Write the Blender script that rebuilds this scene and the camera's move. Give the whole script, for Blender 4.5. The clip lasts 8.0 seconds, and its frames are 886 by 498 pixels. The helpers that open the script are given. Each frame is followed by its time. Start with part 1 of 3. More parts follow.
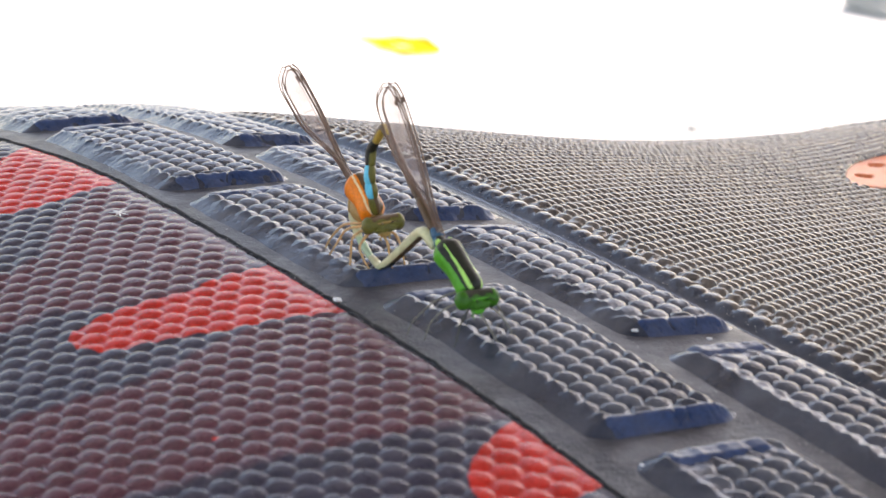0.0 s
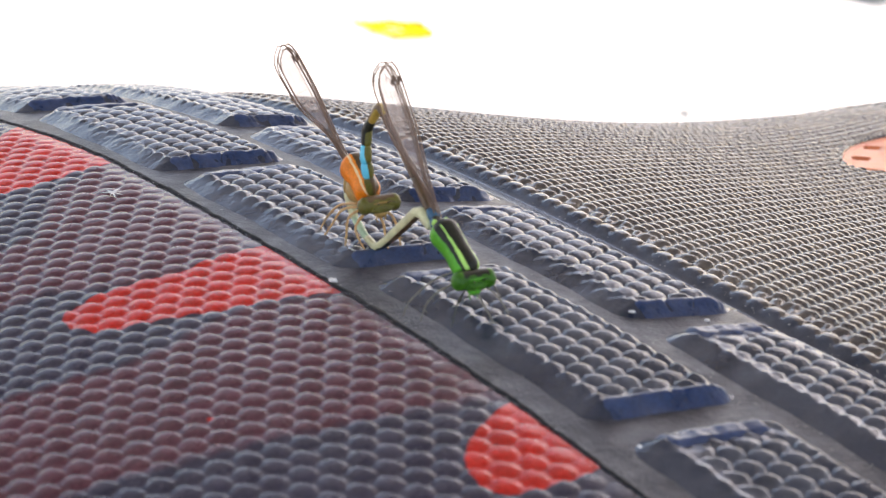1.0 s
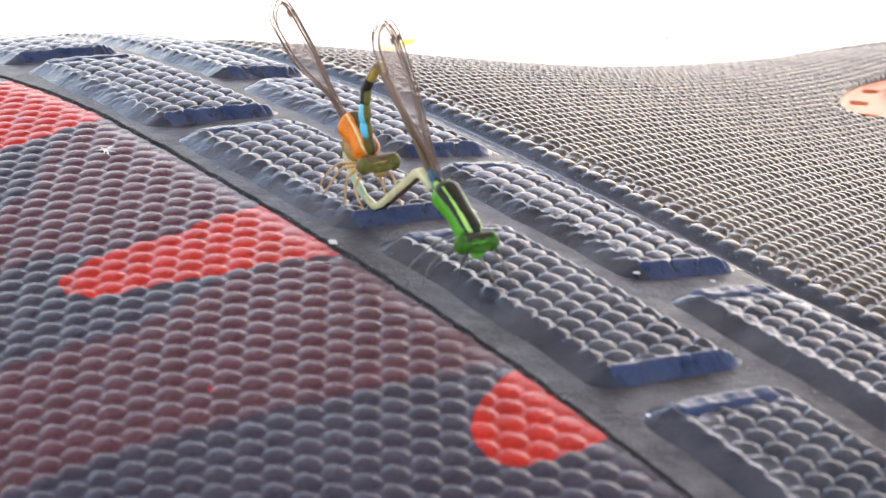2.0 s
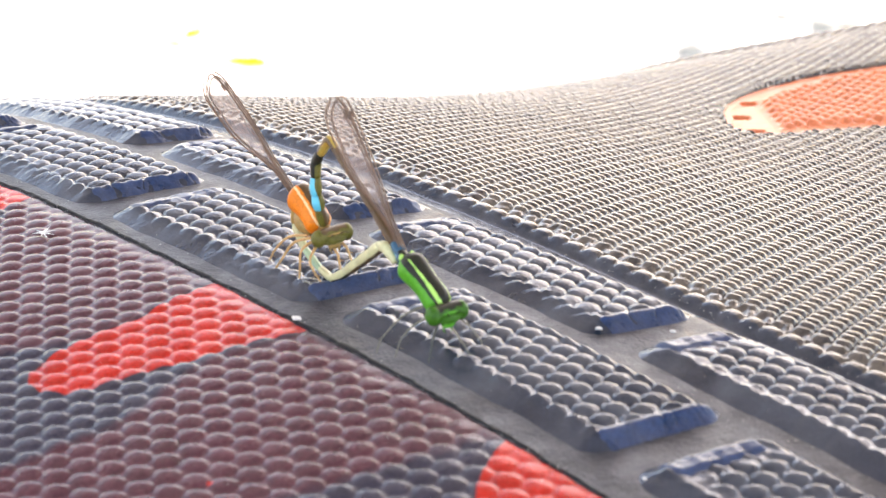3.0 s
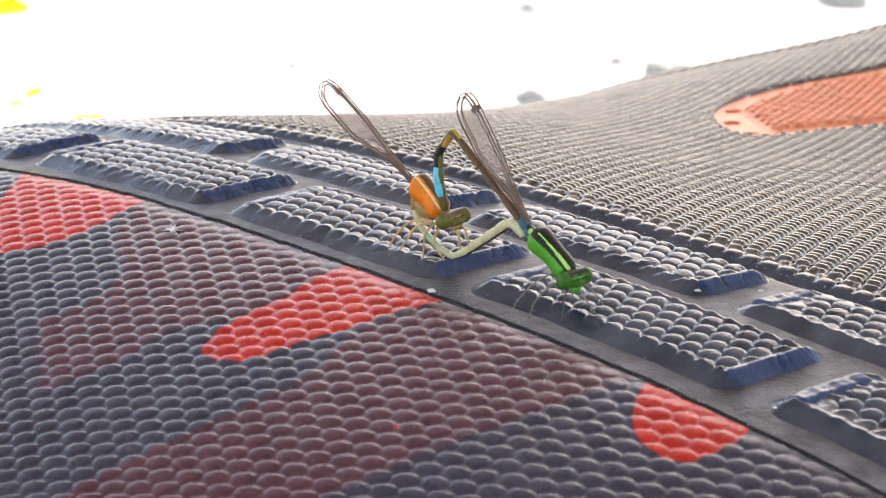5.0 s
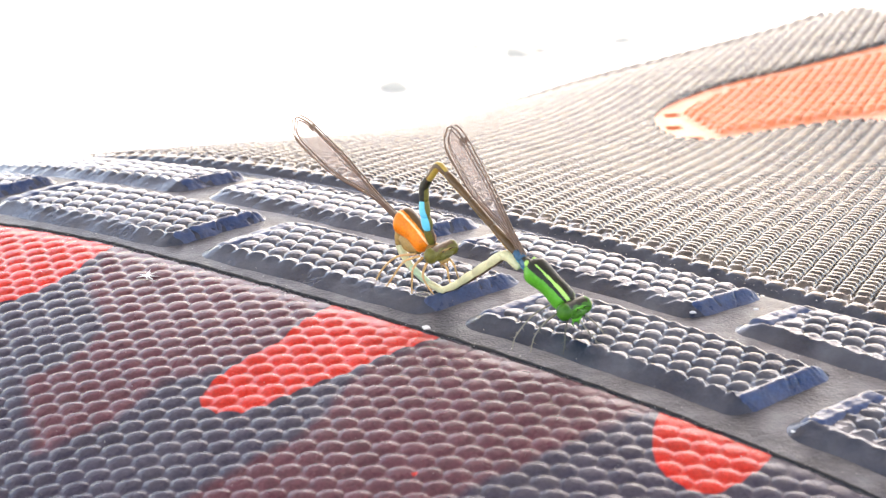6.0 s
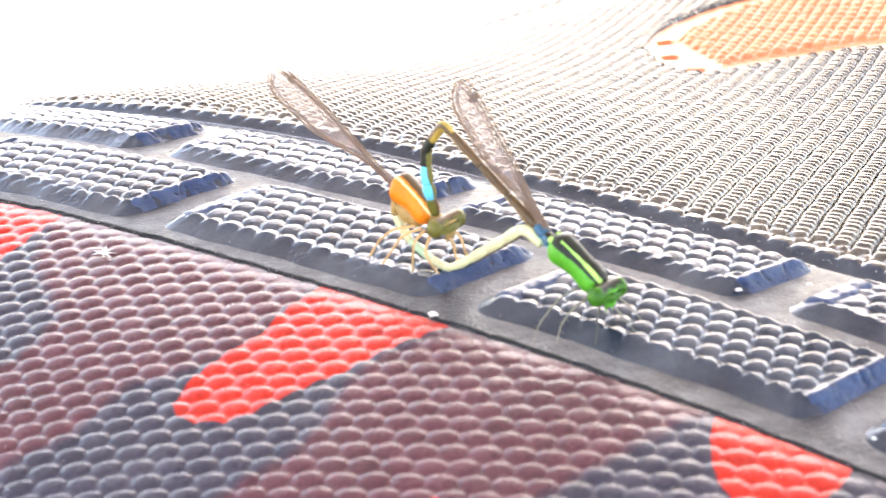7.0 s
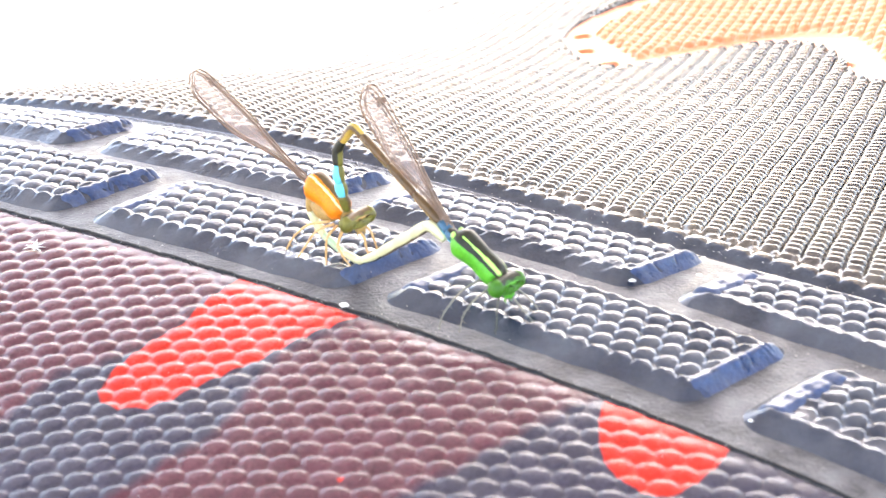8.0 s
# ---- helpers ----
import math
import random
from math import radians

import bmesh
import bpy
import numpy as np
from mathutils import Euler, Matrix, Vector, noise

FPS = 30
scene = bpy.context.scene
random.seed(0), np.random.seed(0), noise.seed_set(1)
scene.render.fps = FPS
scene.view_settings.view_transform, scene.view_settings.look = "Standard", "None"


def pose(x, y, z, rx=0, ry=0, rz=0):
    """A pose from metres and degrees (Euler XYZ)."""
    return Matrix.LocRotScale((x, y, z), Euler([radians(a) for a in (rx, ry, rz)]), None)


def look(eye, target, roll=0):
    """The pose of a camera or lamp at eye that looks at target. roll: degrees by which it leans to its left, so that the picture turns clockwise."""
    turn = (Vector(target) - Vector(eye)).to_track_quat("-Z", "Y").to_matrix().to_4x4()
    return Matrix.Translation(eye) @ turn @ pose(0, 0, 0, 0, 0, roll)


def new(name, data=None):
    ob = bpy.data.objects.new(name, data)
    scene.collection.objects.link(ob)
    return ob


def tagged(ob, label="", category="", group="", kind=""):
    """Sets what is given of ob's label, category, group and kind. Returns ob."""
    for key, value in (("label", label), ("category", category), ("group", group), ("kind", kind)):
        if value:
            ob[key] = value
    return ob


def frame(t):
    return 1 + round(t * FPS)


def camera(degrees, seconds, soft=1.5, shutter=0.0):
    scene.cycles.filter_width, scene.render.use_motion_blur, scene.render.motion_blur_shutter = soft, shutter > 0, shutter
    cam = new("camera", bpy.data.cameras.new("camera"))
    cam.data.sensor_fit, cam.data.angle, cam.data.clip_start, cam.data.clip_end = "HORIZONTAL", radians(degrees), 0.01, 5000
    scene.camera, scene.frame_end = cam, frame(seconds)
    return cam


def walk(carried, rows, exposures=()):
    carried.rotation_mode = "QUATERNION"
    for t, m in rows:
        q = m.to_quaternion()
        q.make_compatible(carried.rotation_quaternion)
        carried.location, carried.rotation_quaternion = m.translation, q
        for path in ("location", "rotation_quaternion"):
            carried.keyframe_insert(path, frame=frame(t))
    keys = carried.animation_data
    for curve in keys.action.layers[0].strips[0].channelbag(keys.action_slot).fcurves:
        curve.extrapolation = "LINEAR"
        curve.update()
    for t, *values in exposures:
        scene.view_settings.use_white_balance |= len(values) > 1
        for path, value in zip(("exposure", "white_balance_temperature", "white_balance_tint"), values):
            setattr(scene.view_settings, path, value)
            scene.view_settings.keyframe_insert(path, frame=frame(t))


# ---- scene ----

MM = 0.001

# camera: a zoomed phone, hand-held, sliding round two damselflies on a shoe
cam = camera(22.18, 8.0, soft=1.25, shutter=0.3)
PATH = [
    (0, pose(0.03036, -0.14812, 0.06138, 68.496, -3.662, 11.366)),
    (0.5, pose(0.03010, -0.14698, 0.06089, 67.794, -3.811, 11.095)),
    (1, pose(0.02996, -0.14744, 0.06078, 68.109, -3.866, 11.229)),
    (1.5, pose(0.02975, -0.14664, 0.06183, 66.952, -3.500, 11.846)),
    (1.7, pose(0.03004, -0.14588, 0.06179, 66.596, -3.562, 11.602)),
    (2.8, pose(0.01704, -0.14281, 0.06669, 65.878, -2.978, 5.763)),
    (3, pose(0.01597, -0.14566, 0.06809, 65.979, -2.311, 4.231)),
    (3.5, pose(0.00542, -0.15397, 0.06850, 65.716, -1.920, 2.955)),
    (4, pose(0.00215, -0.15908, 0.07039, 67.053, -2.243, 0.599)),
    (4.5, pose(-0.00015, -0.16545, 0.07101, 67.683, -2.362, -0.147)),
    (4.7, pose(-0.00203, -0.16736, 0.07007, 67.478, -2.277, -0.022)),
    (5.8, pose(-0.01331, -0.16607, 0.07141, 67.718, -1.436, -4.145)),
    (6, pose(-0.01504, -0.16311, 0.07227, 67.323, -0.845, -4.905)),
    (6.5, pose(-0.01752, -0.15230, 0.07086, 66.052, -0.311, -5.941)),
    (7, pose(-0.01833, -0.13854, 0.06742, 64.818, -0.741, -7.027)),
    (7.5, pose(-0.01689, -0.13611, 0.06749, 64.592, -0.913, -8.608)),
    (8, pose(-0.01642, -0.14673, 0.07276, 64.178, -1.050, -8.218)),
]
EXPOSURES = [(0, 1.3, 7090, 17), (0.5, 1.54, 7090, 18), (1.0, 1.3, 7090, 18), (1.5, 1.3, 7110, 18),
             (1.7, 1.4, 7110, 18), (2.8, 2.08, 7410, 17), (3, 2.03, 7410, 17), (3.5, 1.93, 7460, 18),
             (4, 1.65, 7310, 17), (4.5, 1.38, 7210, 16), (4.7, 1.38, 7210, 16), (5.8, 2.08, 7360, 17),
             (6.5, 2.42, 7360, 17), (7, 2.74, 7310, 16), (8, 2.95, 7110, 15)]
walk(cam, PATH, EXPOSURES)
cam.data.dof.use_dof, cam.data.dof.focus_distance, cam.data.dof.aperture_fstop = True, 0.188, 108.0

# light: bright hazy day, the sun high behind the shoe
world = bpy.data.worlds.new("sky")
scene.world = world
world.use_nodes = True
wn = world.node_tree.nodes
sky = wn.new("ShaderNodeTexSky")
sky.sky_type, sky.sun_disc = "NISHITA", False
SUN_EL, SUN_AZ = 36.0, 15.0
sky.sun_elevation, sky.sun_rotation = radians(SUN_EL), radians(SUN_AZ)
wn["Background"].inputs["Strength"].default_value = 0.15
world.node_tree.links.new(sky.outputs[0], wn["Background"].inputs["Color"])
sun = new("sun", bpy.data.lights.new("sun", "SUN"))
sun.data.energy, sun.data.angle, sun.data.color = 3.8, radians(0.6), (1.0, 0.93, 0.84)
sun.matrix_world = look((0.3 * math.sin(radians(SUN_AZ)), 0.3, 0.3 * math.tan(radians(SUN_EL))), (0, 0, 0))


# ---- materials ----
def material(name, color, rough=0.5, vary=0.25, scale=900.0, fine=4000.0, bump=0.1, spec=0.5, metal=0.0, coat=0.0, dust=0.0, dust_color=(0.42, 0.4, 0.37), dust_from=0.38, sheen=0.0):
    """Colour with stains at two scales, a fine bump and a film of dust."""
    m = bpy.data.materials.new(name)
    m.use_nodes = True
    n, l = m.node_tree.nodes, m.node_tree.links
    b = n["Principled BSDF"]
    b.inputs["Roughness"].default_value = rough
    b.inputs["Specular IOR Level"].default_value = spec
    b.inputs["Metallic"].default_value = metal
    b.inputs["Coat Weight"].default_value = coat
    b.inputs["Sheen Weight"].default_value, b.inputs["Sheen Roughness"].default_value, b.inputs["Sheen Tint"].default_value = sheen, 0.35, (1.0, 0.84, 0.64, 1)
    tc = n.new("ShaderNodeTexCoord")
    big, small = n.new("ShaderNodeTexNoise"), n.new("ShaderNodeTexNoise")
    big.inputs["Scale"].default_value, small.inputs["Scale"].default_value = scale, fine
    big.inputs["Detail"].default_value = 4
    for t in (big, small):
        l.new(tc.outputs["Object"], t.inputs["Vector"])
    add = n.new("ShaderNodeMath")
    add.operation = "ADD"
    l.new(big.outputs["Fac"], add.inputs[0])
    l.new(small.outputs["Fac"], add.inputs[1])
    ramp = n.new("ShaderNodeMapRange")
    ramp.inputs["From Min"].default_value, ramp.inputs["From Max"].default_value = 0.6, 1.4
    ramp.inputs["To Min"].default_value, ramp.inputs["To Max"].default_value = 1 - vary, 1 + vary
    l.new(add.outputs[0], ramp.inputs["Value"])
    mul = n.new("ShaderNodeVectorMath")
    mul.operation = "SCALE"
    mul.inputs[0].default_value = color
    l.new(ramp.outputs[0], mul.inputs["Scale"])
    out = mul.outputs["Vector"]
    m["base"] = mul.name
    if dust:
        dn = n.new("ShaderNodeTexNoise")
        dn.inputs["Scale"].default_value, dn.inputs["Detail"].default_value = scale * 0.35, 8
        l.new(tc.outputs["Object"], dn.inputs["Vector"])
        dr = n.new("ShaderNodeMapRange")
        dr.inputs["From Min"].default_value, dr.inputs["From Max"].default_value = dust_from, 0.75
        dr.inputs["To Min"].default_value, dr.inputs["To Max"].default_value = 0.0, dust
        l.new(dn.outputs["Fac"], dr.inputs["Value"])
        mix = n.new("ShaderNodeMix")
        mix.data_type = "RGBA"
        l.new(dr.outputs[0], mix.inputs["Factor"])
        l.new(out, mix.inputs["A"])
        mix.inputs["B"].default_value = (*dust_color, 1)
        out = mix.outputs["Result"]
    l.new(out, b.inputs["Base Color"])
    rr = n.new("ShaderNodeMapRange")
    rr.inputs["To Min"].default_value, rr.inputs["To Max"].default_value = max(0.05, rough - 0.12), min(1, rough + 0.12)
    l.new(big.outputs["Fac"], rr.inputs["Value"])
    l.new(rr.outputs[0], b.inputs["Roughness"])
    if bump:
        bn = n.new("ShaderNodeBump")
        bn.inputs["Strength"].default_value, bn.inputs["Distance"].default_value = bump, 0.0002
        l.new(add.outputs[0], bn.inputs["Height"])
        l.new(bn.outputs[0], b.inputs["Normal"])
    return m


SLATE, MAROON, RED = (0.044, 0.038, 0.058), (0.1, 0.033, 0.044), (0.52, 0.02, 0.011)
RUBBER = material("dusty_rubber", (0.027, 0.027, 0.036), 0.44, 0.5, 1100, 4500, 0.5, spec=0.3, dust=0.5, dust_color=(0.235, 0.235, 0.25), dust_from=0.4)
BLOCK = material("grey_rubber", (0.018, 0.023, 0.04), 0.19, 0.3, 500, 4000, 0.2, spec=0.5, dust=0.22, dust_color=(0.3, 0.32, 0.36), dust_from=0.42)
# bluish gloss tint: the sky's blue reflection put into the material
BLOCK.node_tree.nodes["Principled BSDF"].inputs["Specular Tint"].default_value = (0.86, 0.91, 1.0, 1)
BAR = material("blue_rubber", (0.015, 0.039, 0.108), 0.3, 0.5, 900, 4000, 0.25, spec=0.34, dust=0.12)
# warm dust; its sheen and the gloss tint put warm bounced light into colour
NET = material("grey_upper", (0.034, 0.032, 0.039), 0.2, 0.25, 400, 4000, 0.12, spec=0.85, dust=0.2, dust_color=(0.46, 0.37, 0.26), sheen=0.1)
NET.node_tree.nodes["Principled BSDF"].inputs["Specular Tint"].default_value = (1.0, 0.91, 0.77, 1)
SEAM = material("dark_seam", (0.012, 0.01, 0.011), 0.7, 0.4, 2000, 6000, 0.3)
ORANGE = material("orange_plastic", (0.82, 0.25, 0.11), 0.45, 0.15, 400, 3000, 0.08, spec=0.3)
GROUND = material("pale_concrete", (0.71, 0.70, 0.68), 0.9, 0.1, 12, 300, 0.3)


def ground_blotch(m, x, y, radius, color):
    """A blotchy bluish-grey patch round one place on the ground."""
    n, l = m.node_tree.nodes, m.node_tree.links
    b = n["Principled BSDF"]
    old = b.inputs["Base Color"].links[0].from_socket
    tc, noi = n.new("ShaderNodeTexCoord"), n.new("ShaderNodeTexNoise")
    noi.inputs["Scale"].default_value, noi.inputs["Detail"].default_value = 7.0, 2
    l.new(tc.outputs["Object"], noi.inputs["Vector"])
    dist = n.new("ShaderNodeVectorMath")
    dist.operation = "DISTANCE"
    dist.inputs[1].default_value = (x * MM, y * MM, FLOOR_Z * MM)
    l.new(tc.outputs["Object"], dist.inputs[0])
    near = n.new("ShaderNodeMapRange")
    near.inputs["From Min"].default_value, near.inputs["From Max"].default_value = radius * MM, 0.3 * radius * MM
    near.inputs["To Min"].default_value, near.inputs["To Max"].default_value = -0.3, 0.12
    l.new(dist.outputs["Value"], near.inputs["Value"])
    add, ramp, mix = n.new("ShaderNodeMath"), n.new("ShaderNodeMapRange"), n.new("ShaderNodeMix")
    l.new(noi.outputs["Fac"], add.inputs[0])
    l.new(near.outputs[0], add.inputs[1])
    ramp.inputs["From Min"].default_value, ramp.inputs["From Max"].default_value = 0.38, 0.8
    l.new(add.outputs[0], ramp.inputs["Value"])
    mix.data_type = "RGBA"
    l.new(ramp.outputs[0], mix.inputs["Factor"])
    l.new(old, mix.inputs["A"])
    mix.inputs["B"].default_value = (*color, 1)
    l.new(mix.outputs["Result"], b.inputs["Base Color"])


SOLE_Z, FLOOR_Z = -110.0, -750.0
ground_blotch(GROUND, 90, 2760, 560, (0.16, 0.2, 0.225))
PLASTER = material("grey_plaster", (0.42, 0.40, 0.37), 0.9, 0.15, 3, 60, 0.3)
CRUMB = material("white_crumb", (0.8, 0.78, 0.74), 0.6, 0.15, 4000, 9000, 0.2)
GRIT = material("grey_grit", (0.5, 0.48, 0.46), 0.8, 0.3, 4000, 9000, 0.2)
PEBBLE = material("grey_stone", (0.42, 0.42, 0.39), 0.85, 0.15, 200, 900, 0.2)
LEAF = material("yellow_leaf", (0.85, 0.72, 0.008), 0.75, 0.2, 100, 900, 0.2, spec=0.05)


def camo_material():
    """Moulded panel printed in slate, maroon and red; the print's outlines come from two attributes."""
    m = material("camouflage_print", SLATE, 0.26, 0.35, 350, 4000, 0.15, spec=0.19, dust=0.03)
    n, l = m.node_tree.nodes, m.node_tree.links
    b = n["Principled BSDF"]
    old = b.inputs["Base Color"].links[0].from_socket
    shade = n[m["base"]]
    cols = []
    for key, col, soft in (("maroon", MAROON, 0.5), ("red", RED, 0.08)):
        at = n.new("ShaderNodeAttribute")
        at.attribute_name = key
        noi = n.new("ShaderNodeTexNoise")
        noi.inputs["Scale"].default_value, noi.inputs["Detail"].default_value = 420, 5
        tc = n.new("ShaderNodeTexCoord")
        l.new(tc.outputs["Object"], noi.inputs["Vector"])
        wob = n.new("ShaderNodeMath")
        wob.operation, wob.inputs[1].default_value, wob.inputs[2].default_value = "MULTIPLY_ADD", 2.6 * soft, -1.3 * soft
        l.new(noi.outputs["Fac"], wob.inputs[0])
        ad = n.new("ShaderNodeMath")
        ad.operation = "ADD"
        l.new(at.outputs["Fac"], ad.inputs[0])
        l.new(wob.outputs[0], ad.inputs[1])
        mr = n.new("ShaderNodeMapRange")
        mr.inputs["From Min"].default_value, mr.inputs["From Max"].default_value = -soft, soft
        l.new(ad.outputs[0], mr.inputs["Value"])
        cols.append((mr.outputs[0], col))
    prev = None
    for fac, col in cols:
        mix = n.new("ShaderNodeMix")
        mix.data_type = "RGBA"
        l.new(fac, mix.inputs["Factor"])
        if prev is None:
            mix.inputs["A"].default_value = (*SLATE, 1)
        else:
            l.new(prev, mix.inputs["A"])
        mix.inputs["B"].default_value = (*col, 1)
        prev = mix.outputs["Result"]
    l.new(prev, shade.inputs[0])
    return m


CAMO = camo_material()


# ---- shape of the shoe's top, in millimetres ----
TOP = {(0, 0): -4.982, (0, 1): -14.939, (0, 2): -8.968, (0, 3): 3.344, (0, 4): 0.368, (0, 5): -1.058, (0, 6): -1.495,
       (1, 0): -2.486, (1, 1): -4.651, (1, 2): 14.014, (1, 3): 9.188, (1, 4): -0.236, (1, 5): -0.218,
       (2, 0): -4.245, (2, 1): 5.349, (2, 2): -5.927, (2, 3): -2.929, (2, 4): -0.313,
       (3, 0): 4.079, (3, 1): -1.892, (3, 2): -2.281, (3, 3): -0.272,
       (4, 0): 4.491, (4, 1): -0.523, (4, 2): -0.29, (5, 0): 3.306, (5, 1): -0.148, (6, 0): -0.617}


def top(x, y):
    """Height of the shoe's upper surface over the plan."""
    xc, yc = np.clip(x, -50, 68 - 16 * np.clip((50 - np.asarray(y)) / 50, 0, 1)), np.clip(y, -48, 132)
    u, v = (xc - 5) / 60, (yc - 35) / 80
    z = sum(c * u ** i * v ** j for (i, j), c in TOP.items())
    return z - 0.05 * (x - xc) ** 2 - 0.05 * (y - yc) ** 2


O2, U2 = np.array([20.0, -22.5]), np.array([-0.68991, 0.72390])
V2 = np.array([U2[1], -U2[0]])


def strip(x, y):
    """Along and across the moulded strip."""
    return (x - O2[0]) * U2[0] + (y - O2[1]) * U2[1], (x - O2[0]) * V2[0] + (y - O2[1]) * V2[1]


def plan(p, q):
    return O2[0] + p * U2[0] + q * V2[0], O2[1] + p * U2[1] + q * V2[1]


def seam_at(p):
    """Where the panel's seam runs across the strip."""
    return np.interp(p, [-60, 0, 30, 50, 66, 76, 86, 130], [-4.3, -4.25, -4.2, -4.0, -3.75, -4.2, -4.9, -6.0])


def smooth(a, b, x):
    t = np.clip((x - a) / (b - a), 0, 1)
    return t * t * (3 - 2 * t)


def beads(a, b, shift, width=1.0, depth=1.15, lean=0.55, full=0.6, crisp=0.2, power=2.4, seed=0.0):
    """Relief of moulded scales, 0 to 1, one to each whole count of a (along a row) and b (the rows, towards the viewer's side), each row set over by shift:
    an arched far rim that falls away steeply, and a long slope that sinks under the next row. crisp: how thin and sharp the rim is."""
    best = np.zeros_like(a)
    for k in (-1, 0, 1):
        row = np.round(b) + k
        u = a + shift * (b - row)
        col = np.round(u)
        jit = np.sin(col * 78.233 + row * 37.719 + seed)
        jot = np.sin(col * 41.71 + row * 93.37 + seed)
        du = 2 * (u - col + 0.025 * jot) / width
        v = np.clip((b - row + 0.025 * jit + 0.03 * du * jot) / depth + 0.5, 0, 1)
        dv = 2 * v ** lean - 1
        f = np.clip(1 - np.abs(du) ** power - dv * dv, 0, 1) ** full
        w = np.clip(v - 0.3 * du * du, 0, 1)
        f = (1 - crisp) * f + crisp * 1.25 * smooth(0, 0.15, w) * (1 - w) ** 1.3 * (1 - 0.4 * np.abs(du) ** 3)
        best = np.maximum(best, f * (1 + 0.1 * jit))
    return best


def side_count(x, y):
    """The side panel's domes, counted along and across."""
    u, v = (x + 12) / 20, y / 20
    a = 9.549 + 10.985 * u + 2.327 * v + 0.03 * u * (u + v) + 0.085 * v * v
    b = 4.336 - 3.716 * u - 11.902 * v + 0.025 * u * u + 0.211 * u * v - 0.073 * v * v
    u = x / 20
    a = a + 0.053 + 0.206 * u - 0.165 * v + 0.037 * u * u - 0.286 * u * v - 0.245 * v * v
    b = b + 0.127 + 0.583 * u + 0.801 * v + 0.304 * u * u + 0.823 * u * v + 0.568 * v * v
    return a, b


def tread_count(x, y):
    """The tread blocks' domes, counted along and across."""
    u, v = (x - 8) / 20, (y + 4) / 20
    a = -3.361 + 11.337 * u - 4.631 * v - 0.146 * u * u - 0.049 * u * v + 0.133 * v * v
    b = -2.976 + 2.851 * u - 12.74 * v - 0.383 * u * u - 0.047 * u * v + 0.114 * v * v
    near = 1 - smooth(-12, 18, y)
    return a + near * (-0.328 + 0.0094 * x - 0.003 * y), b + near * (-0.354 - 0.0146 * x - 0.0272 * y)


def knit(x, y, wide=1.65, step=1.0, deep=0.36):
    """Relief of the far panel, 0 to 1: flat ribs parted by narrow grooves, each a stack of short ridges."""
    c, s = 0.889, -0.458
    a, b = (x * c + y * s) / wide, (-x * s + y * c) / step
    a = a - 0.08 + 0.03 * np.sin(b * 0.9)
    col = np.floor(a)
    du = 2 * (a - col - 0.5)
    v = b + 0.37 * col + 0.12 * np.sin(col * 2.4) + 0.12 * du - 0.24 * du ** 2
    row = np.floor(v)
    t = v - row
    jit = np.sin(col * 12.99 + row * 78.2)
    ridge = smooth(0, 0.4, t) * (1 - smooth(0.7, 1.0, t)) * (1 + 0.12 * jit)
    return np.clip(1 - np.abs(du) ** 4.5, 0, 1) ** 0.8 * (1 - deep + deep * ridge * (1 - 0.25 * du ** 2))


def inside(poly, x, y):
    """Signed distance to a closed outline, positive within."""
    d, ins = np.full(np.shape(x), 1e9), np.zeros(np.shape(x), bool)
    n = len(poly)
    for i in range(n):
        (x0, y0), (x1, y1) = poly[i], poly[(i + 1) % n]
        ex, ey = x1 - x0, y1 - y0
        t = np.clip(((x - x0) * ex + (y - y0) * ey) / (ex * ex + ey * ey), 0, 1)
        d = np.minimum(d, np.hypot(x - x0 - t * ex, y - y0 - t * ey))
        if y0 != y1:
            ins ^= ((y0 > y) != (y1 > y)) & (x < (x1 - x0) * (y - y0) / (y1 - y0) + x0)
    return np.where(ins, d, -d)


def link(name, mesh, mat, parent=None, label=""):
    for m in (mat if isinstance(mat, (list, tuple)) else [mat]):
        mesh.materials.append(m)
    ob = new(name, mesh)
    if parent is not None:
        ob.parent = parent
    if label:
        ob["label"] = label
    return ob


def sheet(name, x, y, z, mat, parent=None, label="", keep=None, attrs=(), pick=None):
    """A sheet of quads over arrays of places in millimetres; faces whose four corners are kept."""
    n, m = x.shape
    idx = np.arange(n * m).reshape(n, m)
    q = np.stack([idx[:-1, :-1], idx[:-1, 1:], idx[1:, 1:], idx[1:, :-1]], -1).reshape(-1, 4)
    if keep is not None:
        q = q[keep.ravel()[q].all(1)]
    slots = None if pick is None else pick.ravel()[q[:, 0]].astype(np.int32)
    used, inv = np.unique(q, return_inverse=True)
    q = inv.reshape(-1, 4)
    co = np.stack([x, y, z], -1).reshape(-1, 3)[used] * MM
    me = bpy.data.meshes.new(name)
    me.vertices.add(len(co))
    me.vertices.foreach_set("co", co.astype(np.float32).ravel())
    me.loops.add(q.size)
    me.loops.foreach_set("vertex_index", q.astype(np.int32).ravel())
    me.polygons.add(len(q))
    me.polygons.foreach_set("loop_start", np.arange(0, q.size, 4, dtype=np.int32))
    me.update(calc_edges=True)
    me.polygons.foreach_set("use_smooth", np.ones(len(q), bool))
    if slots is not None:
        me.polygons.foreach_set("material_index", slots)
    for key, val in attrs:
        me.attributes.new(key, "FLOAT", "POINT").data.foreach_set("value", val.ravel()[used].astype(np.float32))
    me.validate()
    return link(name, me, mat, parent, label)


def oval(x, y):
    """How far out a place lies in the shoe's plan: 1 on its rim."""
    return np.hypot((x - 12) / 80, (y - 45) / 125)


# ---- the shoe ----
shoe = tagged(new("shoe"), "dark rubber clog shoe with moulded scales, camouflage print and dust", "shoe")


